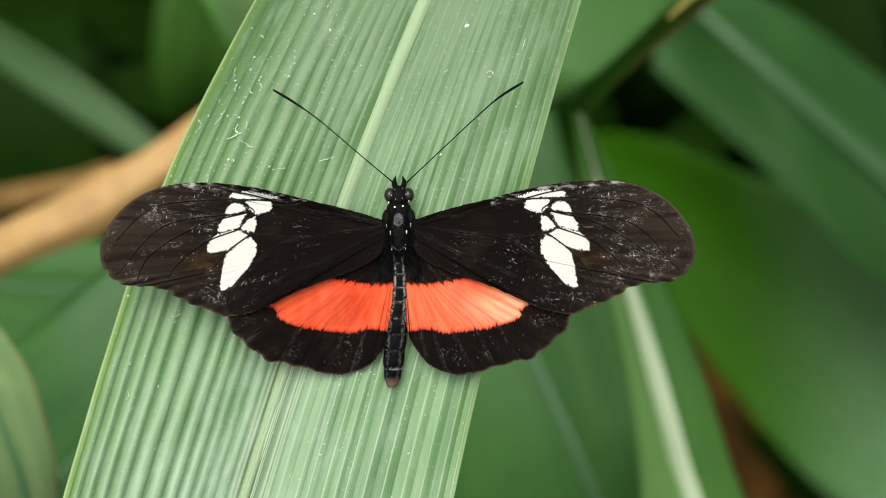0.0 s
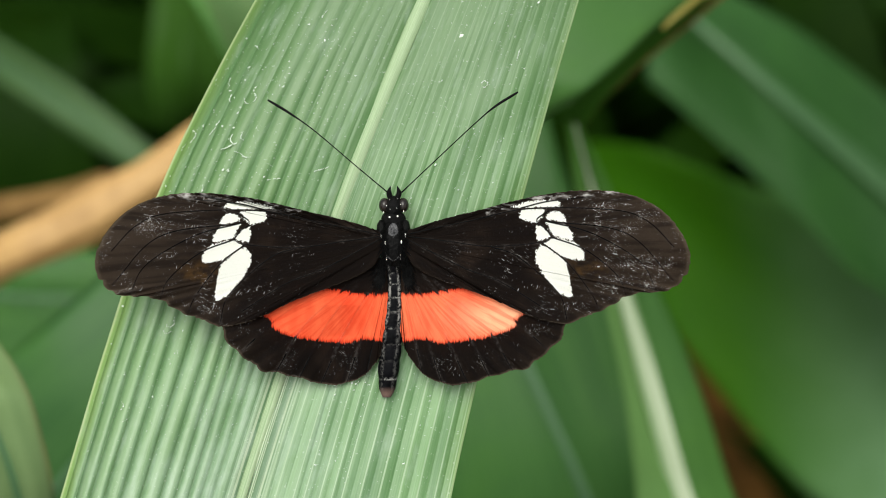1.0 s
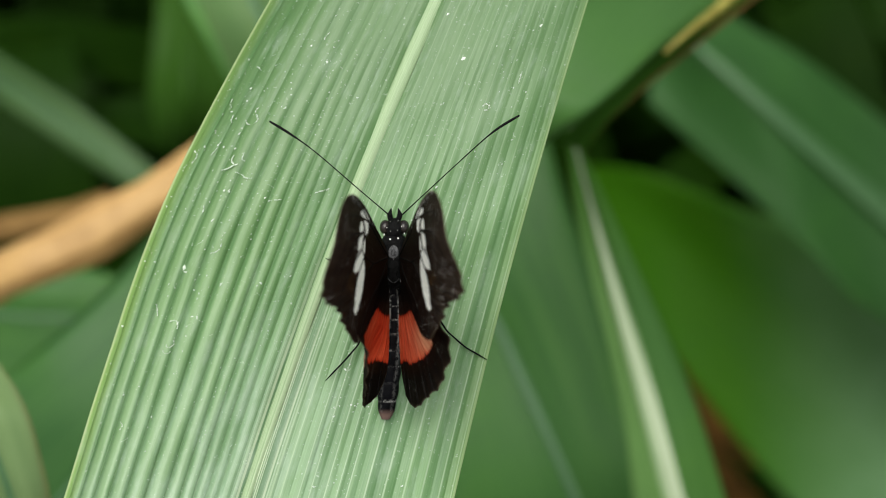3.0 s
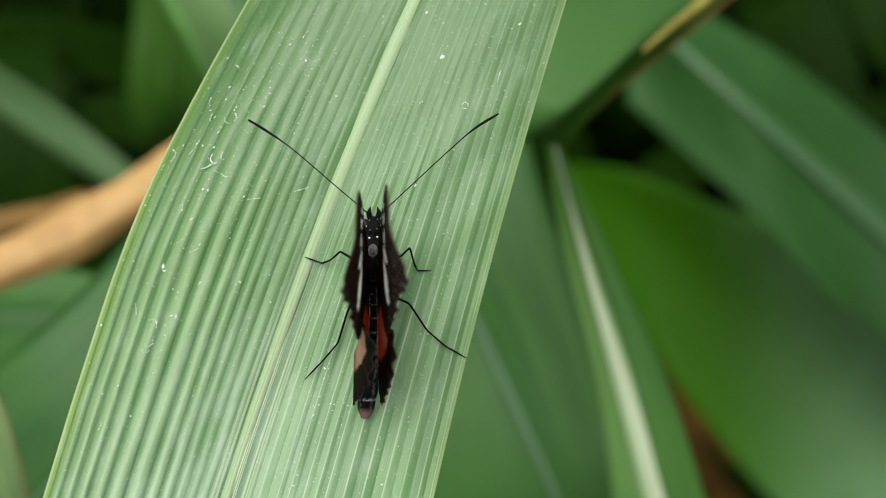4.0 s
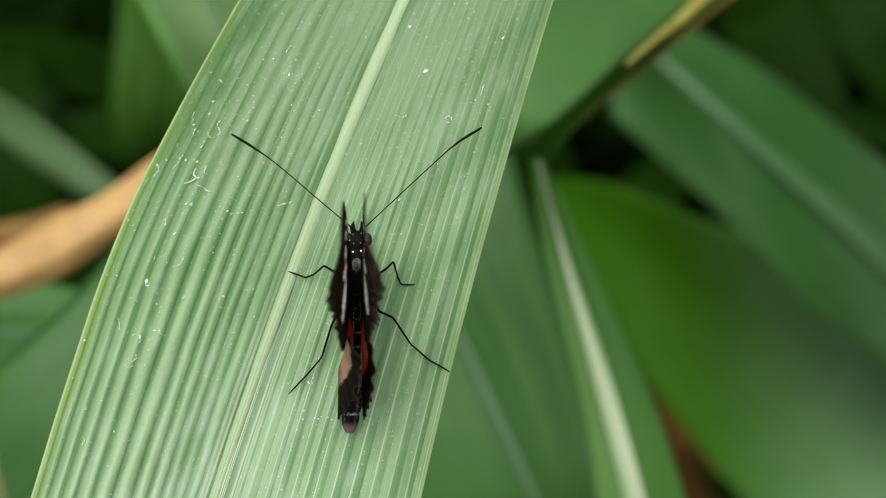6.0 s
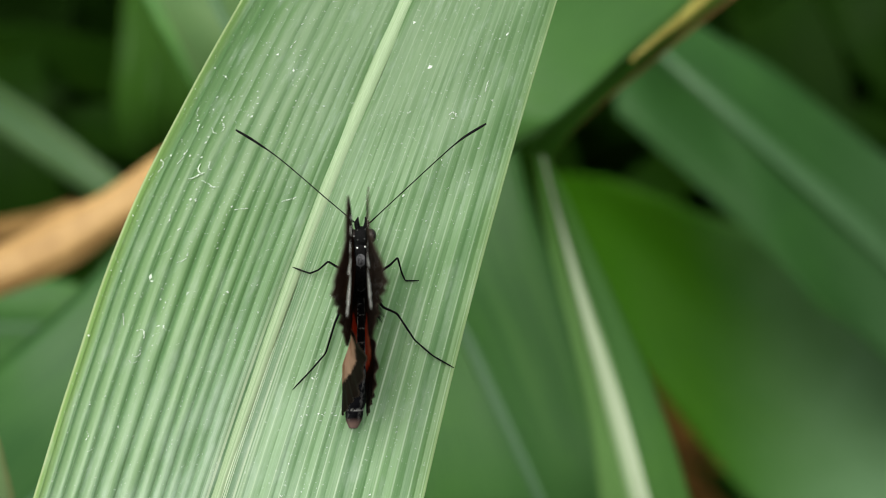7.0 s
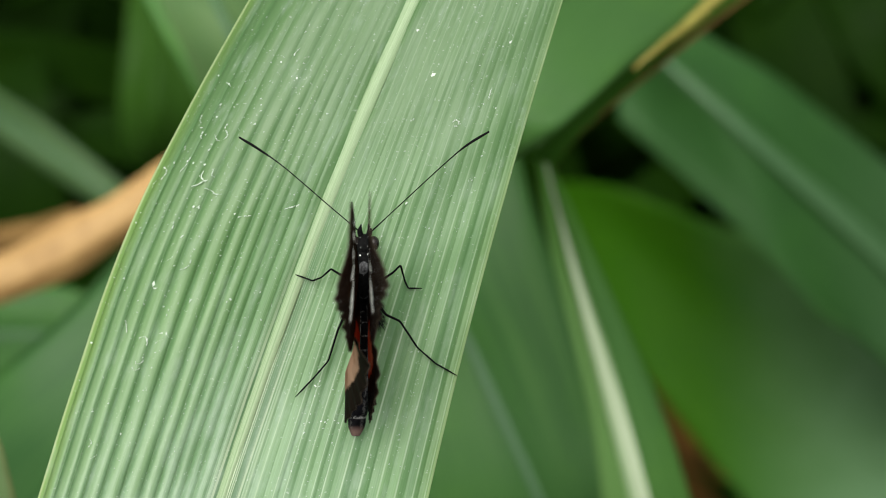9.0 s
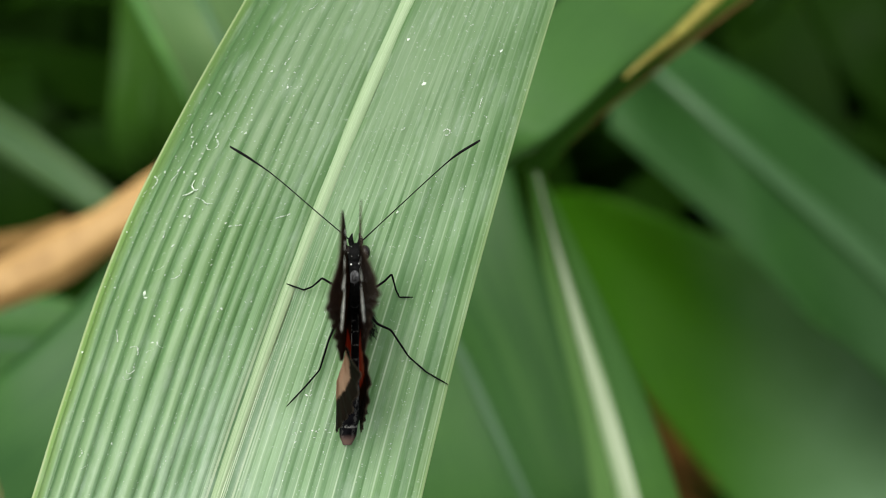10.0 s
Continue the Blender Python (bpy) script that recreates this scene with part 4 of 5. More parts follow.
def build_sky_screen():
    """Tall unseen shrub ring well away from the leaf, added to block low sky."""
    rng = np.random.default_rng(11)
    n = 5200
    a = rng.uniform(0, 2 * np.pi, n)
    r = rng.uniform(1500, 2300, n)
    c = np.stack([r * np.cos(a), r * np.sin(a) + 200, rng.uniform(0, 1300, n) * (0.75 + 0.25 * np.sin(a * 5))], -1)
    length, wide, turn, dip = rng.uniform(120, 260, n), rng.uniform(35, 70, n), rng.uniform(0, 6.3, n), rng.uniform(-1.0, 0.4, n)
    d = np.stack([np.cos(turn) * np.cos(dip), np.sin(turn) * np.cos(dip), np.sin(dip)], -1)
    e = np.stack([-np.sin(turn), np.cos(turn), rng.uniform(-0.4, 0.4, n)], -1)
    k = np.linspace(-1, 1, 4)
    half = np.array([0.15, 0.9, 1.0, 0.05])
    v = np.empty((n, 4, 3, 3))
    for i in range(4):
        for j, s in enumerate((-1, 0, 1)):
            v[:, i, j] = c + d * (k[i] * length)[:, None] + e * (s * half[i] * wide)[:, None]
            v[:, i, j, 2] -= (1 - abs(s)) * 8 + 30 * k[i] ** 2
    f = (grid_faces(4, 3)[None] + (np.arange(n) * 12)[:, None, None]).reshape(-1, 4)
    uv = np.tile(np.stack(np.broadcast_arrays(np.array([0, 0.5, 1.0])[None], k[:, None] * 1.5), -1).reshape(-1, 2), (n, 1))
    ob = mesh_part("sky_screen", v.reshape(-1, 3), f, MAT_SHADE, uv=uv)
    tagged(ob, "unseen ring of dark green shrubs added to block low sky", "shrubs", kind="stuff")


# ---- butterfly ----
def inside_distance(points, polygon):
    """Signed distance of points from a closed outline, positive inside."""
    p, c = points[:, None], np.asarray(polygon, float)
    a, b = c, np.roll(c, -1, 0)
    ab = b - a
    t = np.clip(((p - a) * ab).sum(-1) / (ab ** 2).sum(-1), 0, 1)
    d = np.linalg.norm(p - a - t[..., None] * ab, axis=-1).min(1)
    cross = ((a[:, 1] > p[..., 1]) != (b[:, 1] > p[..., 1])) & (p[..., 0] < ab[:, 0] * (p[..., 1] - a[:, 1]) / np.where(ab[:, 1] == 0, 1e-9, ab[:, 1]) + a[:, 0])
    return np.where(cross.sum(1) % 2 == 1, d, -d)


def line_distance(points, line):
    p, c = points[:, None], np.asarray(line, float)
    a, ab = c[:-1], c[1:] - c[:-1]
    t = np.clip(((p - a) * ab).sum(-1) / (ab ** 2).sum(-1), 0, 1)
    return np.linalg.norm(p - a - t[..., None] * ab, axis=-1).min(1)


def droop(x, y, bend, curl=0.0):
    """Height of the wing membrane: level near the root, bowing down outwards and towards the hind margin."""
    if curl:
        # the hind part bulges outwards near the root and curls back above
        rear = np.clip((-y - 5.0) / 4.0, 0, 1)
        belly = np.clip(np.abs(x) / 6.0, 0, 1)
        out = np.abs(x) - 7.5
        return rear * (-6.0 * max(curl, 0.0) * belly * belly * (3 - 2 * belly) + curl * 0.5 * (out + np.sqrt(out ** 2 + 9.0)))
    over = np.abs(x) - 18.0
    back = np.clip((1.0 - y) / 7.0, 0, 1)
    return -bend * 0.5 * (over + np.sqrt(over ** 2 + 9.0)) * back * back * (3 - 2 * back) * (1.0 + np.clip(-y, 0, 9) * 0.04)


def chunked(fn, pts, shape):
    return np.concatenate([fn(pts[i:i + 4000], shape) for i in range(0, len(pts), 4000)])


def wing(name, label, parent, side, outline, hinge, whites, reds, veins, bend, scallop, pale=None, rust=None, curl=0.0):
    """One wing as a thin shell with an upper and a lower face; local x points outwards on the right side."""
    ns, nr = 340, 130
    edge = evenly(outline, ns)
    s = np.linspace(0, 1, ns)
    lo, hi, waves, depth = scallop
    inside = np.clip((s - lo) / (hi - lo), 0, 1)
    wave = np.where((s > lo) & (s < hi), np.abs(np.sin(np.pi * waves * inside)) * np.sin(np.pi * inside) ** 0.3, 1.0)
    edge = edge * (1 - depth * (1 - wave[:, None]) * np.where((s > lo) & (s < hi), 1, 0)[:, None])
    edge = edge + np.random.default_rng(3 if side > 0 else 5).normal(0, 0.035, edge.shape)
    r = np.concatenate([np.linspace(0.015, 0.9, nr - 30, endpoint=False), np.linspace(0.9, 1, 30)])
    flat = (edge[:, None] * r[None, :, None]).reshape(-1, 2)
    z = droop(flat[:, 0], flat[:, 1], bend, curl)
    vein = np.full(len(flat), 9.0)
    for line in veins:
        vein = np.minimum(vein, chunked(line_distance, flat, spline(line, 24)))
    fold = np.sin(np.pi * 2 * waves * inside) * np.sin(np.pi * inside) ** 0.5 * np.where((s > lo) & (s < hi), 1, 0)
    z = z + 0.05 * np.exp(-(vein / 0.35) ** 2)
    z = z + (0.18 if reds else 0.27) * np.repeat(fold, nr) * np.tile(r, ns) ** 7
    white = np.full(len(flat), -9.0)
    for poly in whites:
        white = np.maximum(white, chunked(inside_distance, flat, poly))
    red = chunked(inside_distance, flat, spline(reds + reds[:1], 60)) if reds else np.full(len(flat), -9.0)
    span = np.clip(np.linalg.norm(flat, axis=1) / 38.0, 0, 1)
    spot = lambda c: np.exp(-((flat[:, 0] - c[0]) / c[2]) ** 2 - ((flat[:, 1] - c[1]) / c[3]) ** 2) if c else np.zeros(len(flat))
    lead = np.exp(-(chunked(line_distance, flat, edge[ns // 10: ns // 3]) / 0.8) ** 2) * (span > 0.3) if whites else np.zeros(len(flat))
    top = np.column_stack([flat[:, 0] * side, flat[:, 1], z])
    low = top - (0, 0, 0.09)
    f = grid_faces(ns, nr)
    n = len(top)
    faces = np.vstack([f if side < 0 else f[:, ::-1], (f + n)[:, ::-1] if side < 0 else f + n])
    rim = np.arange(ns) * nr + nr - 1
    strip = np.column_stack([rim[:-1], rim[1:], rim[1:] + n, rim[:-1] + n])
    faces = np.vstack([faces, strip])
    attrs = {"white": white, "red": red, "vein": vein, "span": span, "pale": (0.18 if pale else 0.0) + 0.55 * spot(pale) + 0.6 * spot(pale and (pale[0] + 0.6, pale[1] - 0.6, 2.6, 1.1)), "rust": spot(rust), "lead": lead, "rim": np.tile(np.clip((r - 0.985) / 0.01, 0, 1), ns)}
    uv = np.stack(np.broadcast_arrays(s[:, None], r[None] * 2), -1).reshape(-1, 2)
    ob = mesh_part(name, np.vstack([top, low]), faces, [MAT_WING, MAT_UNDER_HIND if reds else MAT_UNDER], parent, label,
                   uv=np.vstack([uv, uv]), attrs={k: np.concatenate([a, a]) for k, a in attrs.items()})
    index = np.zeros(len(faces), np.int32)
    index[len(f): 2 * len(f)] = 1
    ob.data.polygons.foreach_set("material_index", index)
    for line in veins:
        p = spline(line, 26)
        if reds:
            p = p[20:]
        p3 = np.column_stack([p[:, 0] * side, p[:, 1], droop(p[:, 0], p[:, 1], bend, curl) + 0.06])
        v, vf = tube(p3, [0.07, 0.045, 0.03], 6)
        mesh_part("vein", v, vf, MAT_VEIN, ob)
    return ob


def wing_pose(side, hinge, raised, swept):
    """Raised: degrees above the level; swept: degrees forwards in the wing's own plane."""
    return pose(side * hinge[0] * 0.001, hinge[1] * 0.001, hinge[2] * 0.001) @ pose(0, 0, 0, 0, -side * raised, 0) @ pose(0, 0, 0, 0, 0, side * swept)


FORE_HINGE, HIND_HINGE = (0.65, 1.4, 3.9), (0.5, -1.4, 2.9)
# wing outlines and markings on the right side, in millimetres from the hinge
FORE_EDGE = [(0.88, 0.83), (1.51, 1.53), (5.83, 2.92), (10.71, 4.11), (16.28, 5.5), (20.46, 6.13), (24.65, 6.34), (28.13, 5.92), (30.92, 4.87), (33.36, 3.13), (35.1, 0.83), (36.01, -1.4), (35.94, -3.35), (35.24, -5.02), (33.91, -6.0), (32.17, -6.35), (30.22, -6.42), (28.13, -6.97), (26.74, -7.88), (24.99, -8.79), (23.11, -9.27), (21.02, -10.18), (18.72, -9.9), (15.94, -9.07), (12.8, -7.53), (9.32, -6.21), (5.83, -4.95), (3.39, -3.91), (1.79, -2.79), (0.88, -1.05)]
FORE_WHITE = [
    [(14.05, 4.38), (16.28, 5.01), (18.03, 5.15), (19.77, 5.08), (20.33, 4.45), (18.72, 4.24), (14.89, 4.24)],
    [(15.24, 4.04), (18.24, 4.04), (17.82, 3.06), (17.12, 2.29), (15.45, 2.71), (14.96, 3.13)],
    [(17.12, 2.15), (17.96, 1.81), (18.93, 0.69), (18.65, 0.41), (17.26, 0.13), (16.98, 1.11)],
    [(18.24, 3.2), (19.07, 3.76), (19.98, 3.76), (20.6, 3.13), (20.81, 2.36), (19.77, 2.5), (18.51, 2.71)],
    [(18.24, 2.5), (19.77, 2.29), (20.74, 2.15), (21.58, 1.11), (21.72, 0.13), (20.46, 0.41), (19.21, 0.76)],
    [(18.03, -0.15), (19.07, 0.48), (20.6, 0.27), (22, -0.15), (22.97, -1.26), (23.11, -2.17), (22.21, -2.31), (20.74, -2.03), (19.42, -1.33)],
    [(17.68, -0.42), (18.51, -0.7), (19.77, -1.68), (20.74, -2.51), (21.23, -4.33), (21.58, -6.7), (21.16, -7.04), (19.77, -6.21), (18.03, -4.19), (17.05, -2.51), (16.98, -1.26)],
]
FORE_VEINS = [
    [(1.09, 0.97), (9.32, 2.71), (16.28, 4.11), (26.74, 3.9), (30.92, 2.43), (34.05, -0.7)],
    [(1.09, 0.69), (5.83, 0.13), (11.41, -0.56), (17.68, -0.08), (19.07, 0.55)],
    [(11.41, -0.56), (14.89, -1.89), (19.77, -6.28), (20.88, -9.62)],
    [(1.09, 0.34), (7.92, -3.14), (12.8, -5.02), (18.24, -8.37)],
    [(17.82, -0.15), (20.81, -2.45), (23.81, -6.28), (24.92, -8.65)],
    [(19.07, 0.55), (23.25, -1.05), (27.09, -4.19), (28.27, -6.84)],
    [(18.17, 2.57), (23.95, 1.04), (29.87, -2.45), (31.96, -6.21)],
    [(17.19, 2.29), (18.1, 1.74), (19.07, 0.55)],
    [(18.72, 3.83), (17.33, 2.92), (17.19, 2.29)],
    [(18.17, 2.57), (28.13, 1.04), (34.05, -4.88)],
    [(15.24, 4.17), (18.72, 5.01), (23.95, 5.57)],
]
HIND_EDGE = [(0.55, 0.7), (3.19, 1.26), (7.37, 0.7), (12.95, -1.67), (17.83, -4.52), (20.61, -6.61), (21.03, -7.66), (20.34, -9.33), (18.87, -10.86), (17.41, -11.98), (16.29, -13.03), (15.04, -13.23), (13.3, -13.65), (10.86, -14.35), (8.77, -14.98), (7.03, -15.19), (5.28, -14.84), (3.33, -13.86), (1.94, -12.33), (0.96, -10.73), (0.41, -8.84), (-0.01, -6.27), (-0.08, -3.48), (0.06, -0.69)]
HIND_RED = [(-0.43, -3.48), (1.8, -3.62), (3.54, -3.62), (5.98, -3.2), (8.77, -2.92), (11.56, -3.06), (14.34, -4.31), (16.29, -5.99), (15.18, -6.47), (14.62, -7.8), (12.95, -8.63), (10.86, -9.19), (8.07, -9.61), (5.63, -9.89), (3.19, -9.4), (-0.29, -9.19)]
HIND_VEINS = [
    [(0.68, -0.34), (1.45, -6.27), (3.05, -13.58)],
    [(0.68, -0.34), (2.84, -6.96), (5.49, -14.77)],
    [(0.68, -0.34), (5.28, -7.66), (8.77, -14.91)],
    [(3.19, -1.39), (8.07, -7.66), (11.42, -14.07)],
    [(4.59, -2.08), (10.86, -7.66), (14.34, -13.3)],
    [(5.98, -1.39), (13.65, -6.27), (18.8, -10.8)],
]
BUTTERFLY_AT = (-8.7, -3.1)
BUTTERFLY = PLANT @ pose(-0.0087, -0.0031, -0.0002, 0, 0, 0)


def build_butterfly():
    ob = thing("butterfly", "black butterfly with white patches and orange-red bands on a leaf", "butterfly", m=BUTTERFLY)
    wings = {}
    for side in (-1, 1):
        wings["hind", side] = wing("hindwing", "black hindwing with an orange-red band and scalloped edge", ob, side, HIND_EDGE, HIND_HINGE, [], HIND_RED,
                                   HIND_VEINS, 0.0, (0.25, 0.72, 9, 0.013), curl=0.28 if side < 0 else -0.07, pale=(13.2, -6.6, 6.5, 2.3) if side > 0 else None)
        wings["fore", side] = wing("forewing", "brownish black forewing with a cluster of white patches", ob, side, FORE_EDGE, FORE_HINGE, FORE_WHITE, [],
                                   FORE_VEINS, 0.095 if side > 0 else 0.07, (0.52, 0.68, 6, 0.014), rust=(23.3, -3.6, 2.6, 1.6))
    # thorax
    v, f = ball((0, 1.3, 2.9), (1.75, 3.3, 1.9), 22, 28)
    v += 0.06 * np.array([noise.noise_vector(Vector(p) * 2.2) for p in v])
    thorax = mesh_part("thorax", v, f, MAT_BODY, ob)
    v, f = ball((0, 2.25, 4.22), (0.78, 1.5, 0.5), 14, 18)
    mesh_part("thorax_shield", v, f, MAT_GREYFUR, thorax, "grey dusted shield on the back")
    # head, eyes, palps
    v, f = ball((0.05, 5.75, 3.1), (1.15, 1.45, 1.25), 16, 20)
    head = mesh_part("head", v, f, MAT_BODY, ob)
    v, f = ball((0, 4.25, 3.05), (1.55, 1.15, 1.15), 16, 22)
    v += 0.08 * np.array([noise.noise_vector(Vector(p) * 3.0) for p in v])
    mesh_part("collar", v, f, MAT_BODY, ob, "furry black collar behind the head")
    for s in (-1, 1):
        v, f = ball((s * 1.5, 3.0, 3.3), (0.6, 1.2, 0.85), 14, 16)
        v += 0.07 * np.array([noise.noise_vector(Vector(p) * 3.0) for p in v])
        mesh_part("shoulder_pad", v, f, MAT_BODY, thorax)
        v, f = tube(evenly([(s * 0.06, -0.95, 4.42), (s * 0.55, -0.55, 4.5), (s * 0.95, 0.1, 4.4)], 10), [0.03, 0.06, 0.02], 6)
        mesh_part("scale_line", v, f, MAT_GREYFUR, thorax, "fine greyish line at the rear of the back")
    v, f = tube(evenly([(0.0, 3.3, 4.62), (0.0, 2.4, 4.78), (0.0, 1.3, 4.66)], 12), [0.02, 0.035, 0.01], 6)
    mesh_part("scale_line", v, f, MAT_GREYFUR, thorax, "fine greyish line along the back")
    for s in (-1, 1):
        v, f = ball((0.05 + s * 1.16, 6.0, 3.15), (0.72, 0.92, 0.95), 16, 20)
        mesh_part("eye", v, f, MAT_EYE, head, "round brownish compound eye")
        v, f = tube(evenly([(0.05 + s * 0.35, 6.7, 3.2), (0.1 + s * 0.62, 7.5, 3.5), (0.1 + s * 0.42, 8.35, 3.9)], 12), [0.36, 0.34, 0.05], 10)
        mesh_part("palp", v, f, MAT_BODY, head)
        for x, y, z, a, b in [(0.42, 5.55, 4.26, 0.10, 0.16), (0.5, 4.55, 4.22, 0.34, 0.27), (1.25, 5.15, 4.0, 0.16, 0.32), (0.5, 6.75, 3.95, 0.14, 0.10), (0.9, 6.0, 4.1, 0.12, 0.2)]:
            v, f = ball((0.05 + s * x, y + 0.06 * s, z), (a * 0.36, b * 0.42, 0.05), 8, 10)
            mesh_part("scale_spot", v, f, MAT_DOT, head, "small white scale spot")
        for x, y, z, a, b in [(1.5, 2.2, 4.1, 0.16, 0.42), (1.0, 1.35, 4.55, 0.18, 0.34), (0.85, -0.5, 4.35, 0.13, 0.5), (1.75, 3.4, 3.7, 0.3, 0.2)]:
            v, f = ball((s * x, y + 0.07 * s, z), (a * 0.5, b * 0.75, 0.08), 8, 10)
            mesh_part("scale_spot", v, f, MAT_DOT, thorax, "small white scale spot")
    # abdomen in nine joints
    spine = spline([(-0.1, -1.2, 2.8), (0.05, -3.6, 2.6), (0.0, -6.6, 2.3), (-0.35, -10.2, 2.1), (-0.72, -13.9, 1.95), (-1.05, -18.1, 1.8)], 121)
    t = np.linspace(0, 1, 121)
    rad = np.interp(t, [0, 0.1, 0.3, 0.5, 0.65, 0.85, 0.95, 1], [1.0, 0.85, 0.95, 1.22, 1.4, 1.3, 1.0, 0.55])
    joint = (t * 9) % 1
    rad = rad * (0.93 + 0.10 * np.sin(np.pi * joint) ** 0.6)
    ang = np.linspace(0, 2 * np.pi, 32, endpoint=False)
    ring = np.stack([np.cos(ang), np.zeros(32), np.sin(ang)], -1)
    v = (spine[:, None] + rad[:, None, None] * ring[None]).reshape(-1, 3)
    f = grid_faces(121, 32, True).tolist() + [list(range(32))[::-1], list(range(120 * 32, 121 * 32))]
    g = np.repeat(np.exp(-((joint - 0.5) * 0 + np.minimum(joint, 1 - joint)) ** 2 / 0.0022), 32)
    flank = np.tile(np.exp(-((np.sin(ang) - 0.78) / 0.075) ** 2), 121) * np.repeat(np.interp(t, [0, 0.1, 0.45, 0.6, 1], [0.5, 1, 0.8, 0.3, 0.1]) * (0.35 + 0.65 * np.sin(np.pi * joint)), 32)
    mesh_part("abdomen", v, f, MAT_ABDOMEN, ob, "black abdomen with pale rings",
              attrs={"ring": g * 0.9, "flank": flank, "tip": np.repeat(np.clip((t - 0.93) / 0.05, 0, 1), 32)})
    # fur at the wing roots
    verts, faces = [], []
    for i in range(900):
        s = RNG.choice((-1, 1))
        a = np.array([s * RNG.uniform(0.3, 1.9), RNG.uniform(-2.2, 3.6), 0.0])
        a[2] = 2.9 + 1.75 * math.sqrt(max(0.02, 1 - (a[0] / 2.1) ** 2 - ((a[1] - 1) / 4.2) ** 2))
        d = np.array([s * RNG.uniform(0.1, 0.7), RNG.uniform(-1.2, -0.2), RNG.uniform(0.05, 0.35)])
        if i >= 520:
            a = np.array([s * RNG.uniform(1.0, 1.7), RNG.uniform(-3.2, -0.6), 3.2])
            d = np.array([s * RNG.uniform(0.1, 1.5), RNG.uniform(-2.2, -0.9), 0.12])
        tv, tf = tube(np.array([a, a + d * 0.6, a + d * 1.1 - (0, 0, 0.12)]), [0.03, 0.022, 0.006], 4)
        faces += [[x + len(verts) for x in g2] for g2 in tf]
        verts.extend(tv)
    tagged(mesh_part("fur", np.array(verts), faces, MAT_BODY, ob), kind="stuff")
    # antennae
    for path in (
        [(-0.43, 7.36, 3.7), (-4.53, 10.84, 4.6), (-9.75, 15.31, 4.9), (-12.9, 17.55, 4.9), (-15.45, 19.11, 4.6)],
        [(1.05, 7.57, 3.7), (5.28, 11.47, 4.6), (9.83, 15.66, 4.9), (12.63, 18.04, 4.8), (15.57, 19.88, 4.6)]):
        p = evenly(path, 70)
        tv, tf = tube(p, [0.10, 0.080, 0.072, 0.070, 0.070, 0.070, 0.070, 0.070, 0.070, 0.072, 0.074, 0.076, 0.09, 0.14, 0.17, 0.17, 0.12], 9)
        mesh_part("antenna", tv, tf, MAT_LEG, ob, "thin black antenna with a slender club")
    # legs
    for path in (
        [(-1.0, 0.6, 2.2), (-2.73, 1.94, 2.6), (-4.12, 2.79, 3.0), (-5.43, 1.72, 1.2), (-6.54, 1.29, 0.5), (-8.75, 2.07, 0.35)],
        [(1.0, 0.6, 2.2), (3.62, 2.36, 2.6), (4.55, 3.28, 3.0), (5.08, 1.22, 1.0), (5.5, 0.36, 0.5), (7.21, 0.36, 0.3)],
        [(-1.0, -0.6, 2.0), (-2.39, -2.8, 2.4), (-3.29, -4.9, 2.8), (-4.49, -8.71, 1.4), (-6.17, -10.67, 0.6), (-8.68, -13.32, 0.35)],
        [(1.0, -0.6, 2.0), (2.71, -2.93, 2.6), (4.48, -3.7, 3.0), (6.65, -7.08, 1.3), (8.92, -9.11, 0.6), (11.63, -10.7, 0.1)]):
        path = [list(a) for a in path]
        for a, share in ((path[-1], 1.0), (path[-2], 1.0), (path[-3], 0.5)):
            a[2] += share * (leaf_height(a[0] + BUTTERFLY_AT[0], a[1] + BUTTERFLY_AT[1]) + 0.3)
        p = jointed(path, 60)
        tv, tf = tube(p, [0.22, 0.20, 0.17, 0.15, 0.13, 0.13, 0.12, 0.10, 0.12, 0.10, 0.11, 0.05], 8)
        mesh_part("leg", tv, tf, MAT_LEG, ob, "thin jointed black leg")
    return wings


build_ground()
build_leaves()
build_undergrowth()
build_sky_screen()
WINGS = build_butterfly()


# ---- what moves: the wings ----
# seconds; forewing raised left, right; swept left, right; hindwing raised left, right; swept
BEATS = [
    (0, 8, 5, -0.3, -0.2, 5.8, 5.8, -0.2),
    (0.5, 13, 9.5, 0, 0.1, 10.6, 10.6, -0.1),
    (1, 7, 4, -0.3, -0.2, 4.8, 4.8, -0.2),
    (1.5, 6, 3, -0.3, -0.3, 3.8, 3.8, -0.3),
    (1.8, 18, 14.5, 0.2, 0.4, 15.5, 15.5, 0),
    (2.0, 24, 20.5, 0.4, 0.7, 21.3, 21.3, 0.1),
    (2.2, 29, 24.5, 0.7, 1, 26.1, 26.1, 0.2),
    (2.45, 48, 44, 2.1, 2.6, 44.6, 44.6, 2.4),
    (2.7, 70, 66, 3.0, 3.8, 65.9, 65.9, 3.6),
    (3.0, 83, 80, 3.7, 4.7, 80.0, 74.0, 4.56),
    (3.3, 88.4, 84.4, 4, 5, 87.0, 82.0, 5.8),
    (3.5, 89.5, 85.4, 4, 5.5, 88.0, 83.6, 5.8),
    (4, 90.1, 86.2, 4.3, 6, 88.8, 85.0, 5.8),
    (4.5, 90.2, 86.7, 4.6, 6.4, 89.0, 85.6, 5.8),
    (5.5, 90.3, 87.3, 5, 7, 89.3, 86.2, 5.8),
    (7, 90.5, 87.7, 5.5, 7.8, 89.6, 86.8, 5.8),
    (9, 90.6, 88.0, 6, 8.5, 89.7, 87.2, 5.8),
    (10, 90.6, 88.0, 6, 8.6, 89.7, 87.2, 5.8),
]


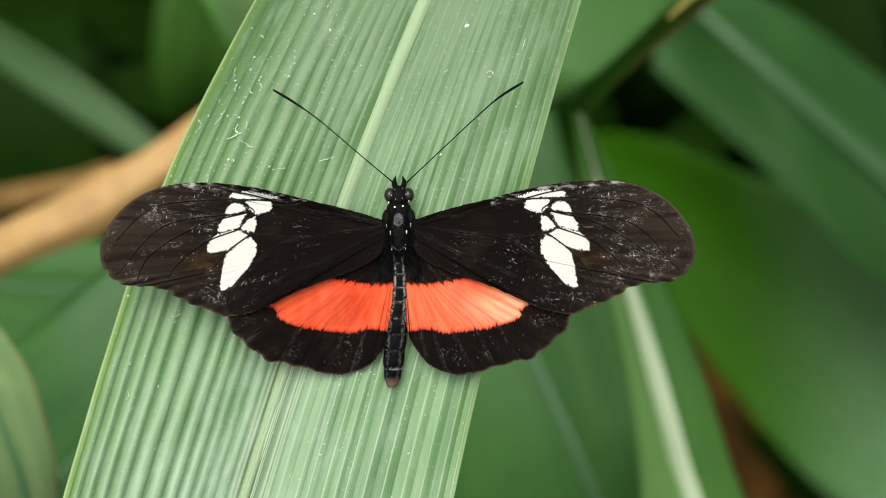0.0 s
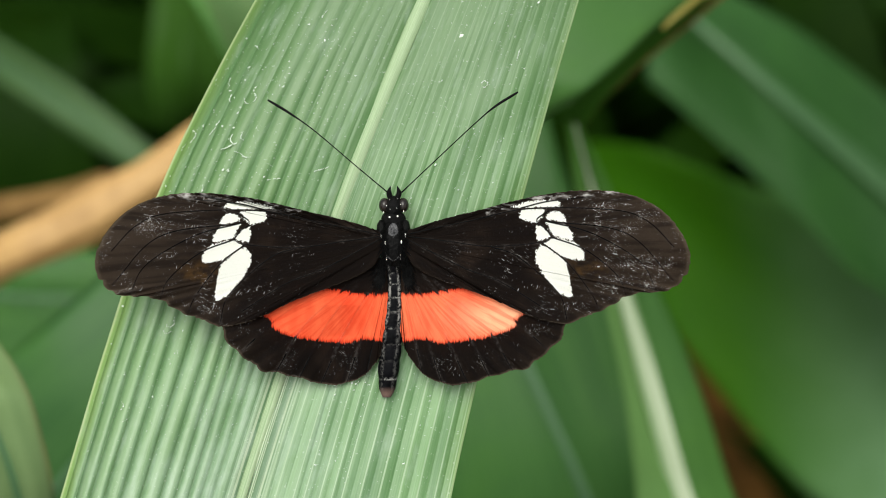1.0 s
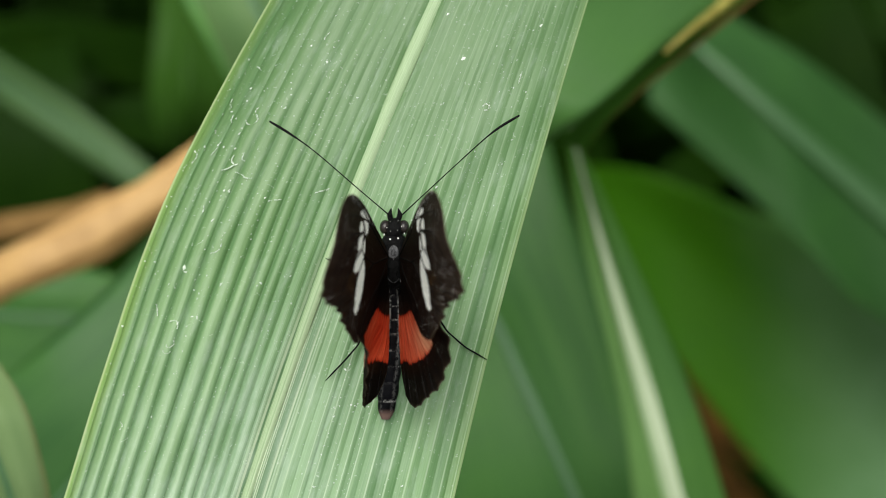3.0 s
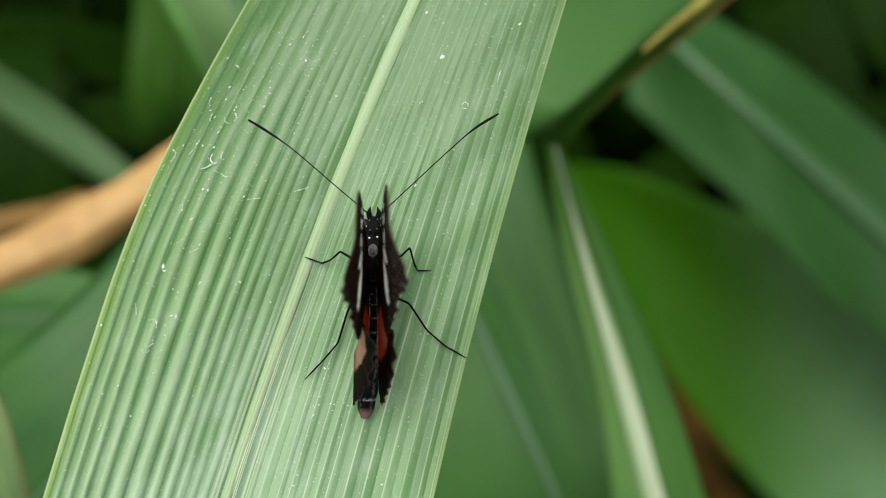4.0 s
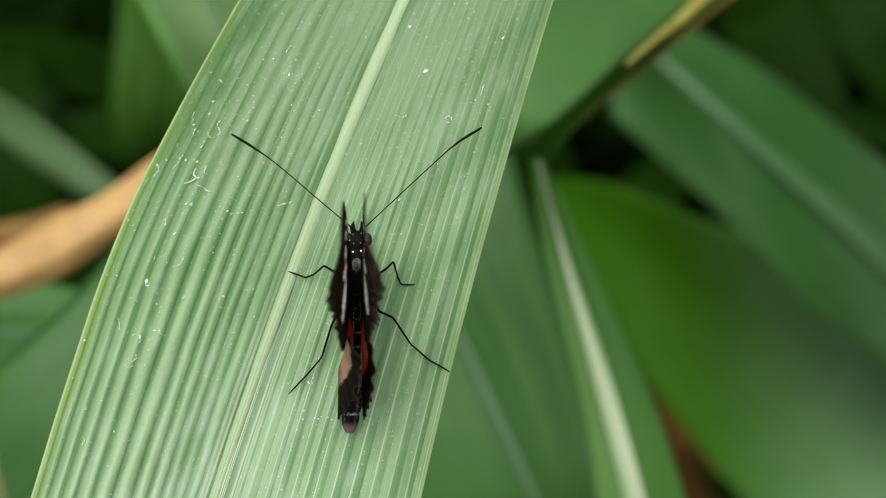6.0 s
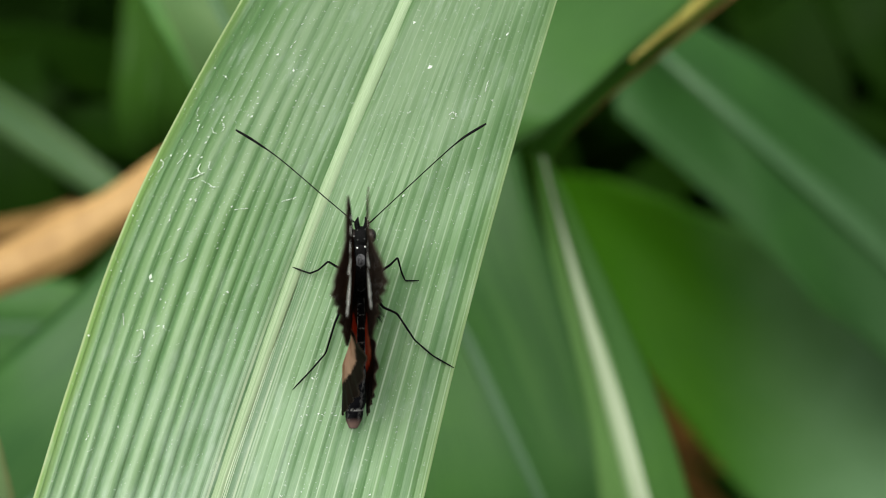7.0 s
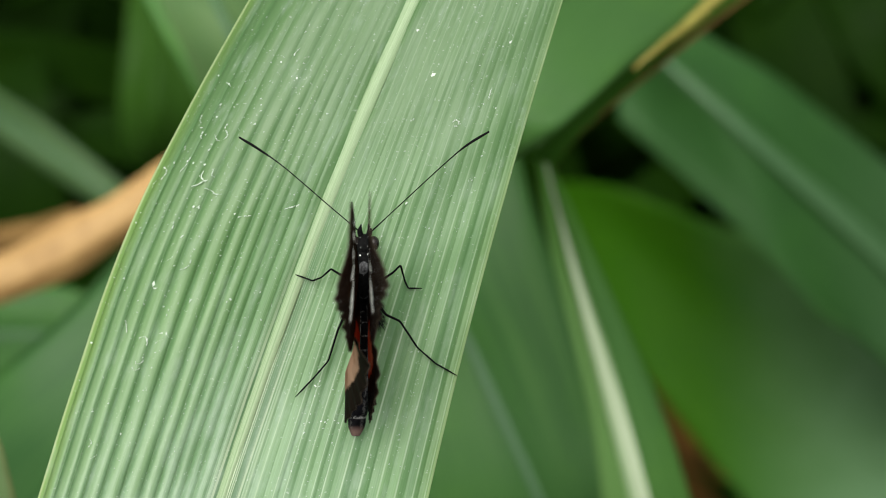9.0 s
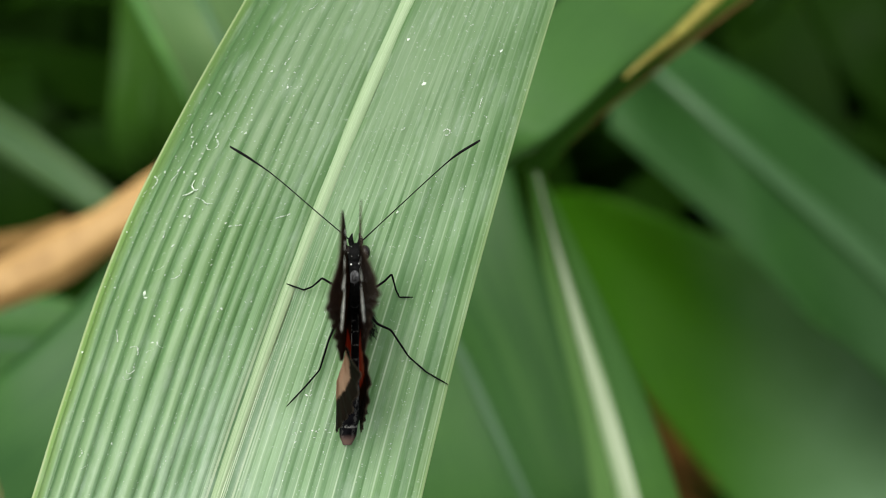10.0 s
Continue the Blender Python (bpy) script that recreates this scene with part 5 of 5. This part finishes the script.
def motions():
    for side, i, k in ((-1, 1, 5), (1, 2, 6)):
        walk(WINGS["fore", side], [(row[0], wing_pose(side, FORE_HINGE, row[i], row[i + 2])) for row in BEATS])
        walk(WINGS["hind", side], [(row[0], wing_pose(side, HIND_HINGE, row[k], row[7])) for row in BEATS])


motions()
